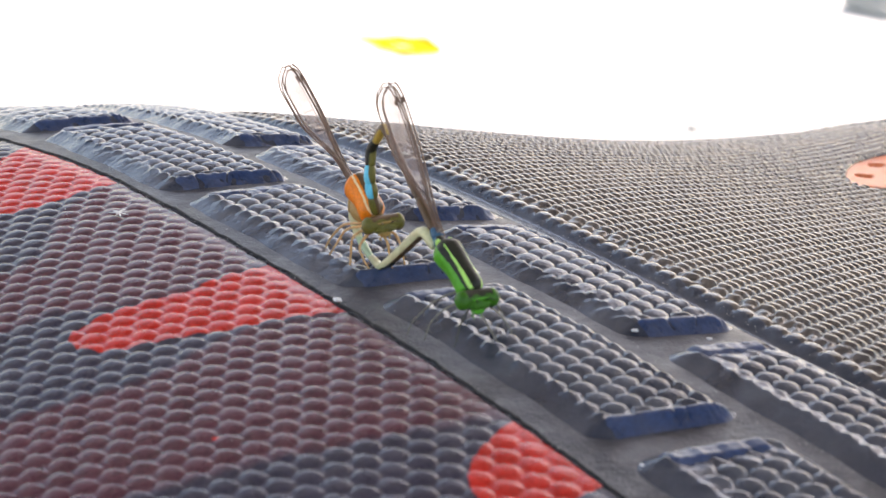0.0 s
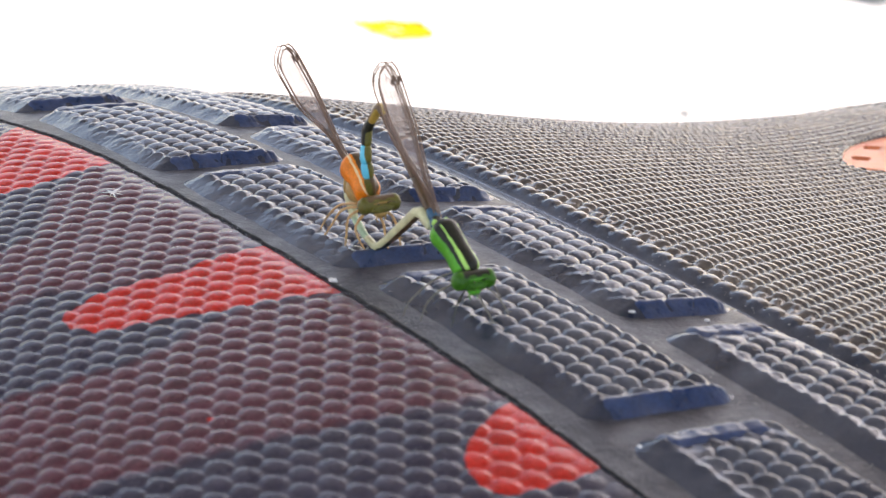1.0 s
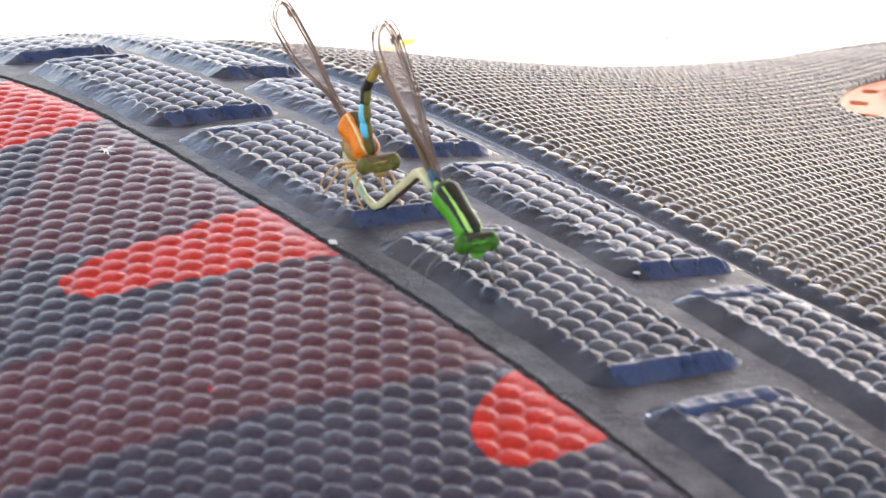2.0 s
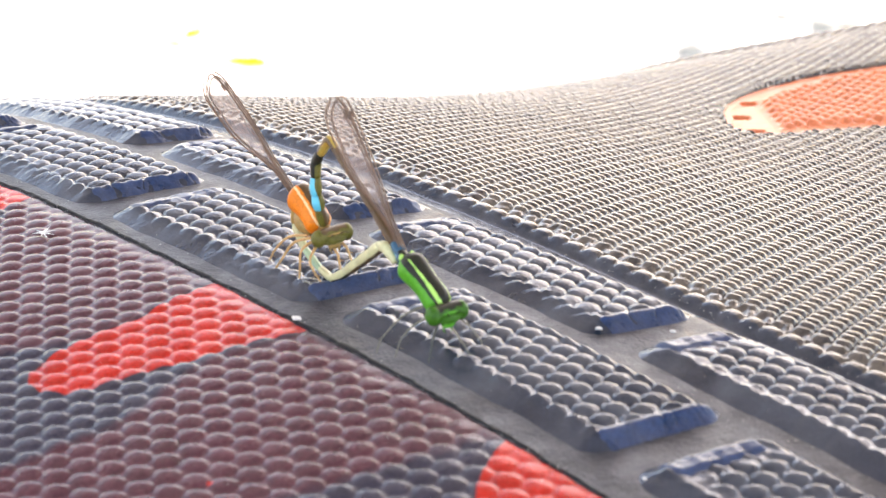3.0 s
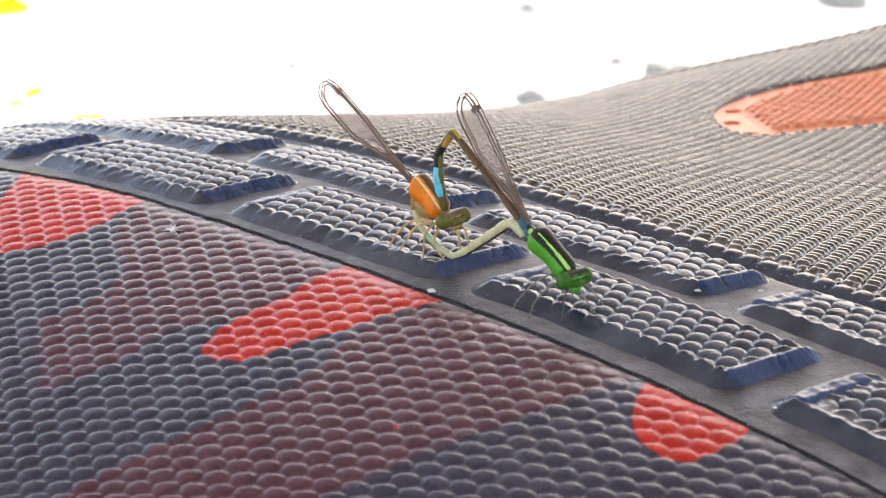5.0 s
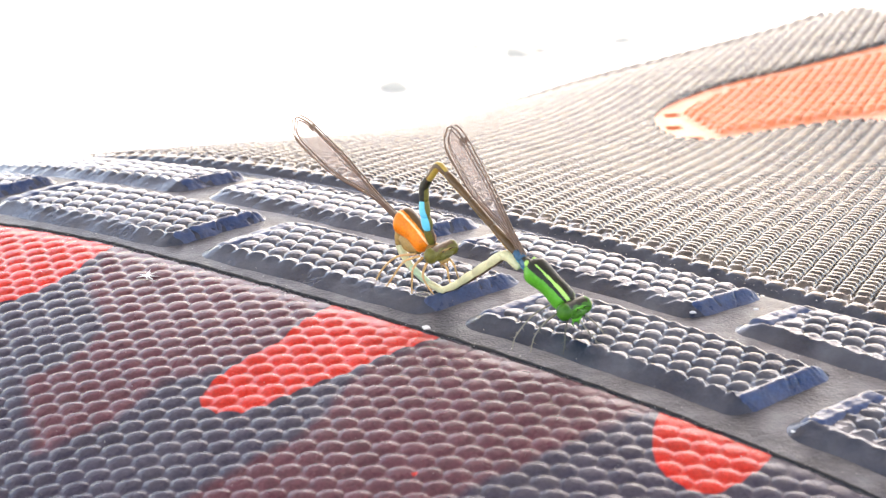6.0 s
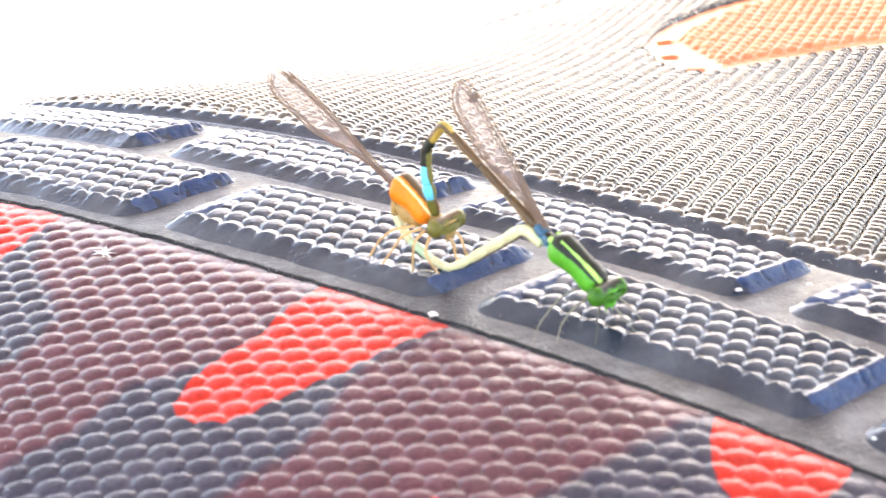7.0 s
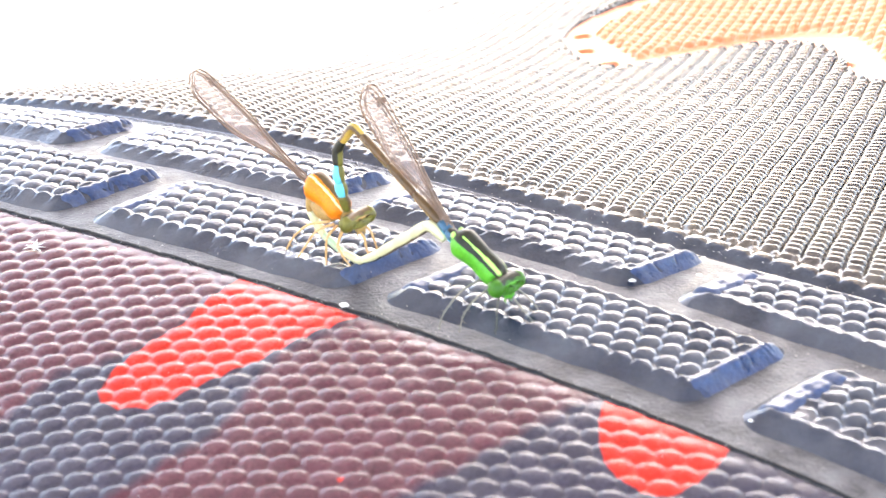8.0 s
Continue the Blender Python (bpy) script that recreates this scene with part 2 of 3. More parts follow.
def upper_shell():
    r = np.concatenate([np.linspace(0.002, 0.94, 420), np.linspace(0.945, 1.0, 14), np.linspace(1.0, 1.02, 6)[1:], np.full(10, 1.02)])
    th = np.linspace(0, 2 * np.pi, 601)
    R, TH = np.meshgrid(r, th, indexing="ij")
    x, y = 12 + 80 * R * np.cos(TH), 45 + 125 * R * np.sin(TH)
    _, q = strip(x, y)
    z = top(x, y) - 0.15 - 0.6 * smooth(19.4, 20.8, q) - 0.8 * smooth(25.5, 27, q) - 0.9 * smooth(-5.0, -5.8, q)
    rim = z - 900 * np.clip(R - 0.9, 0, 1) ** 2 * 4
    wall = np.zeros_like(R)
    wall[-10:] = np.linspace(0, 1, 10)[:, None]
    z = np.maximum(rim * (1 - wall) + SOLE_Z * wall, SOLE_Z)
    z[-1] = SOLE_Z
    sheet("shell", x, y, z, RUBBER, shoe, "smooth dusty grey rubber under the raised parts")


upper_shell()

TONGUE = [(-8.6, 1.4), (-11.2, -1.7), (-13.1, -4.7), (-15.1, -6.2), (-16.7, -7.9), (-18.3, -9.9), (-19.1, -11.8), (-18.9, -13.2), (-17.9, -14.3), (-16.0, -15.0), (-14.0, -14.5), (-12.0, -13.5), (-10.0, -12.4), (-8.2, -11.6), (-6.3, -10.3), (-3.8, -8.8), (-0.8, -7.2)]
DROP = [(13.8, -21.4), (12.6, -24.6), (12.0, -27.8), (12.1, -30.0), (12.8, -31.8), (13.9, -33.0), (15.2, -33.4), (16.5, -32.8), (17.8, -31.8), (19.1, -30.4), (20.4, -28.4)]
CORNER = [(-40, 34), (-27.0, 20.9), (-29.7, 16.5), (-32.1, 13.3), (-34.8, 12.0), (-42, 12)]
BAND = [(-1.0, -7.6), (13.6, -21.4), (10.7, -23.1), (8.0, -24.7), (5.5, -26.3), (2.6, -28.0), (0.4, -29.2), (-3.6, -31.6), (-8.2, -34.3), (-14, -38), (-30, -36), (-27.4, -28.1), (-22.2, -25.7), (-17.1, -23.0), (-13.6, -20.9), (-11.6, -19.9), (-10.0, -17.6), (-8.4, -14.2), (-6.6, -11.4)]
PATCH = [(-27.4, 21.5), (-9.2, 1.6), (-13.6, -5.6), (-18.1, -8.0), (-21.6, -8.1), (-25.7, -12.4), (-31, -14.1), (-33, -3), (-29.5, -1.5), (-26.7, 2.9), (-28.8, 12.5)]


def side_panel():
    """The printed panel of large scales on the strip's near side."""
    xs, ys = np.arange(-52, 32, 0.17), np.arange(-48, 62, 0.17)
    x, y = np.meshgrid(xs, ys)
    # where the panel's edge runs at this y
    p = (y - O2[1] + 4.25 * V2[1]) / U2[1]
    edge = seam_at(p)
    p = (y - O2[1] - edge * V2[1]) / U2[1]
    edge = O2[0] + p * U2[0] + edge * V2[0]
    over = x > edge
    x = np.minimum(x, edge)
    p, q = strip(x, y)
    far = seam_at(p) - q
    lip = smooth(0, 0.2, far)
    fade = 0.25 + 0.75 * smooth(0.3, 2.6, far)
    z = top(x, y) + lip * (0.2 + 0.23 * fade * beads(*side_count(x, y), 0.44, width=0.93, depth=1.04, lean=0.68, full=0.6, crisp=0.03, power=2.1)) - 0.32
    keep = (oval(x, y) < 0.97)
    second = np.zeros_like(over)
    second[:, 1:] = over[:, :-1]
    keep &= ~second
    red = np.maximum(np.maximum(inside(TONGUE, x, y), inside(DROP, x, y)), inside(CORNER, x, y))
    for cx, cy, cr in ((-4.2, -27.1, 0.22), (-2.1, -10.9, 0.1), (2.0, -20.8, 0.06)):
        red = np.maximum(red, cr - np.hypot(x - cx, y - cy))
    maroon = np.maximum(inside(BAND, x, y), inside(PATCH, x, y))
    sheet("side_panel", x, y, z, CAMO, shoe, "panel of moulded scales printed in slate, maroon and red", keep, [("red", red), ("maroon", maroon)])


side_panel()


def seam_line():
    p = np.arange(-40, 125, 0.25)
    rng = np.random.RandomState(3)
    w = 0.05 + 0.11 * np.abs(np.convolve(rng.randn(len(p)), np.ones(4) / 2.4, "same"))
    c = seam_at(p) + 0.06 + 0.1 * np.convolve(rng.randn(len(p)), np.ones(7) / 4, "same")
    s = np.linspace(-1, 1, 5)[:, None]
    q = c + s * w
    x, y = plan(p + 0 * q, q)
    z = top(x, y) + 0.2 * (1 - s ** 2) ** 0.5 - 0.14
    sheet("seam", x, y, z, SEAM, shoe, "thin dark torn seam along the panel", oval(x, y) < 0.96)


seam_line()


def block(p0, p1, q0, q1, tall=0.95, slope=2.0, border=0.0, worn=0.0, rough=1.0):
    """One raised tread block on its foot outline: domes on top, sloping flanks, a smooth blue bar at one end.
    border: a smooth band inside its near edge; worn: how lumpy its other end is rubbed; rough: how uneven the bar is."""
    rng = np.random.RandomState(int(p0 * 7 + q0 * 13) % 1000)
    ph = rng.uniform(0, 6.28, 6)

    def body(p, q):
        r = 2.6
        k = p + 0.14 * q
        wob = 0.1 * np.sin(p * 0.5 + ph[0]) + 0.05 * np.sin(p * 1.3 + ph[1])
        dp, dq = np.minimum((k - p0) * 1.6, p1 - k), np.minimum(q - q0 + wob, q1 - q + 0.5 * wob)
        d = np.where((dp < r) & (dq < r), r - np.hypot(r - dp, r - dq), np.minimum(dp, dq))
        h = np.clip(d / slope, 0, 1)
        h = 0.35 * h + 0.65 * smooth(-0.1, 1.1, h)
        mid = np.clip(h * 3, 0, 1) * (1 - smooth(0.85, 1.0, h))
        rib = (0.008 * np.sin(p * 2.1 + ph[2] + 1.3 * np.sin(q)) + 0.004 * np.sin(p * 7.3 + ph[3])) * mid
        return d, tall * h + rib

    p, q = np.meshgrid(np.arange(p0 - 0.2, p1 + 0.2, 0.12), np.linspace(q0 - 0.3, q1 + 0.3, int((q1 - q0) / 0.12) + 1), indexing="ij")
    p = p - 0.14 * q
    d, h = body(p, q)
    k = p + 0.14 * q
    x, y = plan(p, q)
    sc = beads(*tread_count(x, y), -0.55, width=0.96, depth=1.14, lean=0.48, full=0.48, crisp=0.14, power=2.1, seed=1.3)
    edge = slope - 0.25 + border * (1 - smooth(q0 + 3.5, q0 + 6.5, q))
    field = smooth(edge - 0.9, edge + 1.2, d) * smooth(1.7, 2.2, k - p0) * (1 - worn * smooth(p1 - slope - 2.8, p1 - slope - 0.8, k))
    # domes spill over the near edge in scallops
    rimline = 0.12 * np.exp(-((d - slope + 0.1 - 0.12 * np.sin(p * 3.4 + ph[4])) / 0.26) ** 2) * (0.6 + 0.4 * np.sin(p * 3.4 + ph[5]))
    lumps = worn * smooth(p1 - slope - 2.8, p1 - slope - 0.8, k) * smooth(slope - 1.4, slope, d) * (0.06 * np.sin(q * 2.6 + p0) + 0.05 * np.sin(q * 5.3 + 2 * p))
    z = top(x, y) - 0.3 + h + rimline + 0.42 * field * (sc - 0.5) + lumps
    ob = sheet("tread_block", x, y, z, BLOCK, shoe, "", d > -0.25)
    # the bar: a smooth sloping face with a thin crest and cracks across it
    p, q = np.meshgrid(np.arange(p0 - 0.1, p0 + 1.9, 0.1), np.linspace(q0 + 1.5, q1 - 0.7, 90), indexing="ij")
    p = p - 0.14 * q
    d, h = body(p, q)
    s = p + 0.14 * q - p0
    cut = np.zeros(q.shape)
    for c in rng.uniform(q0 + 2, q1 - 1.5, 4):
        cut += (0.07 + 0.03 * rough) * np.exp(-((q - c - 0.25 * np.sin(s * 2.5 + c)) / 0.1) ** 2)
    wav = 0.05 * np.sin(q * 1.7 + p0) + 0.04 * np.sin(q * 4.3 + ph[1])
    crest = smooth(0.7, 1.15, s + wav) * (1 - smooth(1.35, 1.7, s + wav))
    ends = smooth(0, 0.7, q - q0 - 1.5) * smooth(0, 0.6, q1 - 0.7 - q)
    x, y = plan(p, q)
    lump_ = rough * (0.012 * np.sin(q * 2.1 + 2 * p) + 0.006 * np.sin(q * 6.7 + ph[2]) + 0.012 * np.sin(q * 3.9 + ph[3]) * np.sin(p * 4.1))
    z = top(x, y) - 0.3 + h - 0.1 + (0.15 * crest + 0.14 + lump_) * ends - cut * smooth(0.3, 1.0, s) * ends - 0.2 * smooth(1.5, 1.8, s)
    sheet("end_bar", x, y, z, BAR, ob, "smooth blue end bar of the block")
    # worn blue smear on the other end
    p, q = np.meshgrid(np.arange(p1 - 3.4, p1 - 0.9, 0.13), np.linspace(q0 + 1.6, q1 - 2.2, 60), indexing="ij")
    p = p - 0.14 * q
    d, h = body(p, q)
    k = p + 0.14 * q - p1 + 3.4
    ends = smooth(0, 0.8, q - q0 - 1.6) * smooth(0, 0.8, q1 - 2.2 - q) * smooth(0, 0.7, k) * (1 - smooth(1.9, 2.45, k))
    x, y = plan(p, q)
    z = top(x, y) - 0.42 + h + (0.22 + 0.15 * worn + 0.035 * np.sin(q * 2.9 + p0) + 0.04 * np.sin(p * 3.1 + q) + 0.015 * np.sin(q * 6.7)) * ends
    sheet("worn_patch", x, y, z, BAR, ob, "smooth worn bluish patch")


# near foot, border and wear of each block, row by row
for k, foot, border, worn in ((-1, -2.0, 1.1, 1.0), (0, -2.15, 0.0, 0.3), (1, -2.7, 0.0, 0.2), (2, -2.7, 0.0, 0.5), (3, -2.7, 0.0, 0.5), (4, -2.7, 0.0, 0.3)):
    block(29.35 * k - 0.5, 29.35 * k + 26.6, foot, 9.4, border=border, worn=worn, rough=3.5 if k > 1 else 1.0)
for k, long, border, worn in ((-1, 27.2, 0.7, 0.8), (0, 27.2, 0.0, 0.3), (1, 27.2, 0.0, 0.2), (2, 45.0, 0.0, 0.4)):
    block(14.0 + 29.6 * k, 14.0 + 29.6 * k + long, 10.1, 19.9, border=border, worn=worn, rough=3.5 if k > 0 else 1.0)


BADGE = [(32.2, 82), (32.5, 76), (34.4, 71.6), (38, 72.0), (42, 74.6), (48, 75.6), (53, 74.6), (56, 69), (56, 61), (53.8, 49), (60, 42), (67, 46), (70, 60), (71, 85), (68, 102), (60, 107), (46, 107), (39, 101.5), (35, 96), (32.7, 89)]
for _ in range(2):
    BADGE = [(a[0] * k + b[0] * (1 - k), a[1] * k + b[1] * (1 - k)) for a, b in zip(BADGE, BADGE[1:] + BADGE[:1]) for k in (0.75, 0.25)]


def net_panel():
    """The far panel of small scales."""
    q0 = 20.3
    xs, ys = np.arange(-60, 92, 0.15), np.arange(-62, 172, 0.15)
    x, y = np.meshgrid(xs, ys)
    p = (y - O2[1] - q0 * V2[1]) / U2[1]
    edge = O2[0] + p * U2[0] + (q0 + 0.055 * np.clip(p, 0, 60)) * V2[0]
    under = x < edge
    x = np.maximum(x, edge)
    p, q = strip(x, y)
    q = q - 0.055 * np.clip(p, 0, 60)
    inner = smooth(1.9, 3.4, q - q0)
    hem = beads(p / 1.95 + 0.5 * np.round((q - q0) / 1.25), -(q - q0) / 1.25, 0.0)
    z = top(x, y) - 0.75 + smooth(0.0, 1.0, q - q0) * 0.72 + (0.68 - 0.14 * smooth(60, 110, y)) * inner * (knit(x, y) - 0.12)
    z = z + 0.36 * smooth(0.5, 1.0, q - q0) * (1 - inner) * (hem - 0.2)
    z = z - 0.3 * np.exp(-((inside(BADGE, x, y) + 0.2) / 0.25) ** 2) - 1.2 * smooth(0.2, 0.8, inside(BADGE, x, y))
    hid = np.zeros_like(under)
    hid[:, :-1] = under[:, 1:]
    sheet("net_panel", x, y, z, [NET, BLOCK], shoe, "grey panel of fine moulded scales", (oval(x, y) < 0.97) & ~hid, pick=q - q0 < 1.0)


net_panel()


def badge():
    """Raised orange emblem with three slots near its tip and a ribbed middle."""
    x, y = np.meshgrid(np.arange(30, 73, 0.2), np.arange(40, 109, 0.2))
    d = inside(BADGE, x, y)
    z = top(x, y) - 0.6 + 0.55 * smooth(-0.2, 0.15, d)
    inner = d - 2.6
    mid = smooth(0, 2.2, np.minimum(inner, 1.1 * (x - 37.2 + 0.1 * (y - 80))))
    z = z - 0.15 * smooth(0.5, 1.1, d) + mid * 0.75 + smooth(0.2, 0.7, mid) * (0.5 * knit(x, y, 1.35, 1.7, 0.85) - 0.4)
    for cx, cy in ((35.9, 91.5), (34.6, 83.4), (35.6, 75.4), (55.5, 58), (57.5, 47.5)):
        z -= 0.42 * (1 - smooth(0.7, 1.0, ((x - cx) / 0.95) ** 4 + ((y - cy) / 1.3) ** 4))
    sheet("badge", x, y, z, ORANGE, shoe, "raised orange emblem with slots and ribs", d > -0.25)


badge()


def scuff(cx, cy, size, seed):
    """Star-shaped pale scratch on the printed panel."""
    rng = random.Random(seed)
    bm = bmesh.new()
    for k in range(9):
        a, n = rng.uniform(0, 6.28), rng.uniform(0.5, 1.0) * size
        d, o = (math.cos(a), math.sin(a)), (-math.sin(a), math.cos(a))
        pts = [(cx + d[0] * n * u + o[0] * w, cy + d[1] * n * u + o[1] * w) for u, w in ((-0.2, 0.14), (-0.2, -0.14), (1, 0))]
        lo = [bm.verts.new((x * MM, y * MM, (float(top(x, y)) + 0.22) * MM)) for x, y in pts]
        hi = bm.verts.new(((cx + d[0] * n * 0.2) * MM, (cy + d[1] * n * 0.2) * MM, (float(top(cx, cy)) + 0.3) * MM))
        for i in range(3):
            bm.faces.new((lo[i], lo[(i + 1) % 3], hi))
    me = bpy.data.meshes.new("scuff")
    bm.to_mesh(me)
    bm.free()
    link("scuff", me, CRUMB, shoe, "star-shaped pale scratch")


scuff(-23.8, 11.7, 1.5, 4)


# ---- ground ----
def ground():
    r = np.concatenate([np.linspace(0.0, 4.5, 120), np.geomspace(4.6, 400, 40)]) * 1000
    th = np.linspace(0, 2 * np.pi, 97)
    R, TH = np.meshgrid(r, th, indexing="ij")
    x, y = R * np.cos(TH), R * np.sin(TH)
    z = FLOOR_Z + 1.2 * np.sin(x * 0.011 + 1) * np.sin(y * 0.013) * (R < 4500) - 1.2
    ob = sheet("ground", x, y, z, GROUND)
    tagged(ob, "pale sunlit concrete ground with faint bluish-grey blotches", "ground", kind="structure")


ground()


def low_wall():
    """The plain wall top that carries the shoe."""
    bm = bmesh.new()
    bmesh.ops.create_cube(bm, size=1)
    for v in bm.verts:
        v.co = Vector(((12 + v.co.x * 110) * MM, (45 + v.co.y * 180) * MM, ((SOLE_Z + FLOOR_Z) / 2 + v.co.z * (SOLE_Z - FLOOR_Z)) * MM))
    bmesh.ops.bevel(bm, geom=bm.edges[:], offset=0.006, segments=2, affect="EDGES")
    me = bpy.data.meshes.new("wall_low")
    bm.to_mesh(me)
    bm.free()
    tagged(link("wall_low", me, PLASTER), "plain low plastered pillar under the shoe", "wall", kind="structure")


low_wall()


def shade_slab():
    """Unseen plain slab added to block sun and high sky; open on every side."""
    lo, hi = (-4.0, -2.0, 2.24), (4.0, 3.5, 2.40)
    bm = bmesh.new()
    bmesh.ops.create_cube(bm, size=1)
    for v in bm.verts:
        v.co = Vector([lo[i] + (hi[i] - lo[i]) * (v.co[i] + 0.5) for i in range(3)])
    bmesh.ops.bevel(bm, geom=bm.edges[:], offset=0.01, segments=2, affect="EDGES")
    me = bpy.data.meshes.new("ceiling")
    bm.to_mesh(me)
    bm.free()
    tagged(link("ceiling", me, PLASTER), "unseen plain slab added to shade the shoe", "ceiling", kind="structure")


shade_slab()


def lump(name, x, y, size, mat, seed, flat=0.6):
    bm = bmesh.new()
    bmesh.ops.create_icosphere(bm, subdivisions=3, radius=1)
    rng = random.Random(seed)
    off = Vector((rng.uniform(0, 50), rng.uniform(0, 50), 0))
    for v in bm.verts:
        k = 1 + 0.45 * noise.noise(v.co * 1.3 + off)
        v.co = Vector((v.co.x * k, v.co.y * k * 0.8, v.co.z * k * flat)) * size * MM
    for f in bm.faces:
        f.smooth = True
    me = bpy.data.meshes.new(name)
    bm.to_mesh(me)
    bm.free()
    ob = link(name, me, mat)
    return ob


# ---- damselflies ----
def part(name, bm, mat, parent, label=""):
    for f in bm.faces:
        f.smooth = True
    me = bpy.data.meshes.new(name)
    bm.to_mesh(me)
    bm.free()
    return link(name, me, mat, parent, label)


def curve_through(points, n):
    """n places on a smooth curve through the points."""
    P = [Vector(p) for p in points]
    P = [P[0] * 2 - P[1]] + P + [P[-1] * 2 - P[-2]]
    out = []
    for k in range(n):
        s = k / (n - 1) * (len(P) - 3)
        i = min(int(s), len(P) - 4)
        t = s - i
        a, b, c, d = P[i:i + 4]
        out.append(0.5 * ((2 * b) + (c - a) * t + (2 * a - 5 * b + 4 * c - d) * t * t + (3 * b - a - 3 * c + d) * t ** 3))
    return out


def tube(points, radii, ref=(0, 0, 1), sides=12, paint=None, caps=True, squash=1.0):
    """A tapering tube. paint(angle, along) gives the material's index; angle 0 lies towards ref."""
    bm = bmesh.new()
    P = [Vector(p) for p in points]
    ref = Vector(ref)
    rings = []
    for i, c in enumerate(P):
        d = (P[min(i + 1, len(P) - 1)] - P[max(i - 1, 0)]).normalized()
        u = (ref - d * ref.dot(d)).normalized()
        w = d.cross(u)
        rings.append([bm.verts.new((c + (u * math.cos(a) * squash + w * math.sin(a)) * radii[i]) * MM) for a in [2 * math.pi * k / sides for k in range(sides)]])
    for i in range(len(P) - 1):
        for k in range(sides):
            f = bm.faces.new((rings[i][k], rings[i][(k + 1) % sides], rings[i + 1][(k + 1) % sides], rings[i + 1][k]))
            if paint:
                a = (k + 0.5) / sides * 360
                f.material_index = paint(a if a <= 180 else 360 - a, (i + 0.5) / (len(P) - 1))
    if caps:
        for r, flip in ((rings[0], True), (rings[-1], False)):
            f = bm.faces.new(r[::-1] if flip else r)
            if paint:
                f.material_index = paint(90, 0.5)
    return bm


def blob(center, axes, sizes, sub=3, bumps=0.0):
    """An ellipsoid with given axes and half sizes."""
    bm = bmesh.new()
    bmesh.ops.create_icosphere(bm, subdivisions=sub, radius=1)
    A = [Vector(a).normalized() for a in axes]
    for v in bm.verts:
        k = 1 + bumps * noise.noise(v.co * 2.5)
        v.co = (Vector(center) + sum((A[i] * v.co[i] * sizes[i] * k for i in range(3)), Vector())) * MM
    return bm


GREEN = material("bright_green_cuticle", (0.075, 0.34, 0.02), 0.42, 0.3, 900, 6000, 0.12, spec=0.35)
LIME = material("lime_stripe", (0.42, 0.72, 0.14), 0.4, 0.15, 1500, 6000, 0.1)
BLACK = material("dark_cuticle", (0.016, 0.016, 0.008), 0.45, 0.5, 1200, 6000, 0.15, spec=0.3)
HEADGREEN = material("green_eye", (0.035, 0.14, 0.007), 0.4, 0.4, 1500, 8000, 0.1, spec=0.3)
OLIVE = material("olive_eye", (0.13, 0.115, 0.02), 0.4, 0.35, 1500, 8000, 0.1, spec=0.3)
TAN = material("tan_face", (0.36, 0.22, 0.07), 0.5, 0.35, 1200, 6000, 0.1, spec=0.3)
ORANGEB = material("orange_cuticle", (0.8, 0.2, 0.008), 0.45, 0.3, 900, 6000, 0.12, spec=0.3)
CREAM = material("cream_stripe", (0.85, 0.6, 0.3), 0.45, 0.15, 1500, 6000, 0.1)
BLUE = material("teal_blue_cuticle", (0.02, 0.09, 0.16), 0.35, 0.3, 1500, 6000, 0.1)
CYAN = material("cyan_cuticle", (0.10, 0.56, 0.72), 0.4, 0.12, 1500, 6000, 0.08)
BROWN = material("brown_cuticle", (0.09, 0.045, 0.012), 0.4, 0.4, 1200, 6000, 0.1)
OCHRE = material("ochre_cuticle", (0.42, 0.28, 0.05), 0.4, 0.25, 1500, 6000, 0.1)
PALE = material("pale_yellow_cuticle", (0.62, 0.58, 0.32), 0.4, 0.2, 1200, 6000, 0.1)
PALEGREEN = material("pale_green_cuticle", (0.42, 0.55, 0.34), 0.4, 0.2, 1200, 6000, 0.1)
LEGTAN = material("orange_leg", (0.62, 0.36, 0.14), 0.45, 0.2, 2000, 6000, 0.1)
LEGPALE = material("pale_leg", (0.2, 0.18, 0.13), 0.45, 0.3, 2000, 6000, 0.1)
LEGDARK = material("dark_leg", (0.05, 0.05, 0.035), 0.45, 0.3, 2000, 6000, 0.1)
VEIN = material("brown_vein", (0.17, 0.095, 0.055), 0.5, 0.2, 2000, 6000, 0.0)


def membrane_material():
    m = material("wing_membrane", (0.66, 0.48, 0.4), 0.35, 0.3, 500, 2500, 0.3)
    m.node_tree.nodes["Principled BSDF"].inputs["Alpha"].default_value = 0.14
    return m


MEMBRANE = membrane_material()


def bent(points, n, round_off=0.3):
    """n places at even steps along straight runs whose corners are rounded over a short length."""
    P = np.array(points, float)
    at = np.concatenate([[0], np.cumsum(np.linalg.norm(np.diff(P, axis=0), axis=1))])
    t = np.linspace(0, at[-1], n)
    out = np.zeros((n, 3))
    for k in np.linspace(-1, 1, 7):
        w = np.clip(t + k * round_off * np.minimum(1, np.minimum(t, at[-1] - t) / round_off), 0, at[-1])
        out += np.stack([np.interp(w, at, P[:, i]) for i in range(3)], -1) / 7
    return [Vector(p) for p in out]


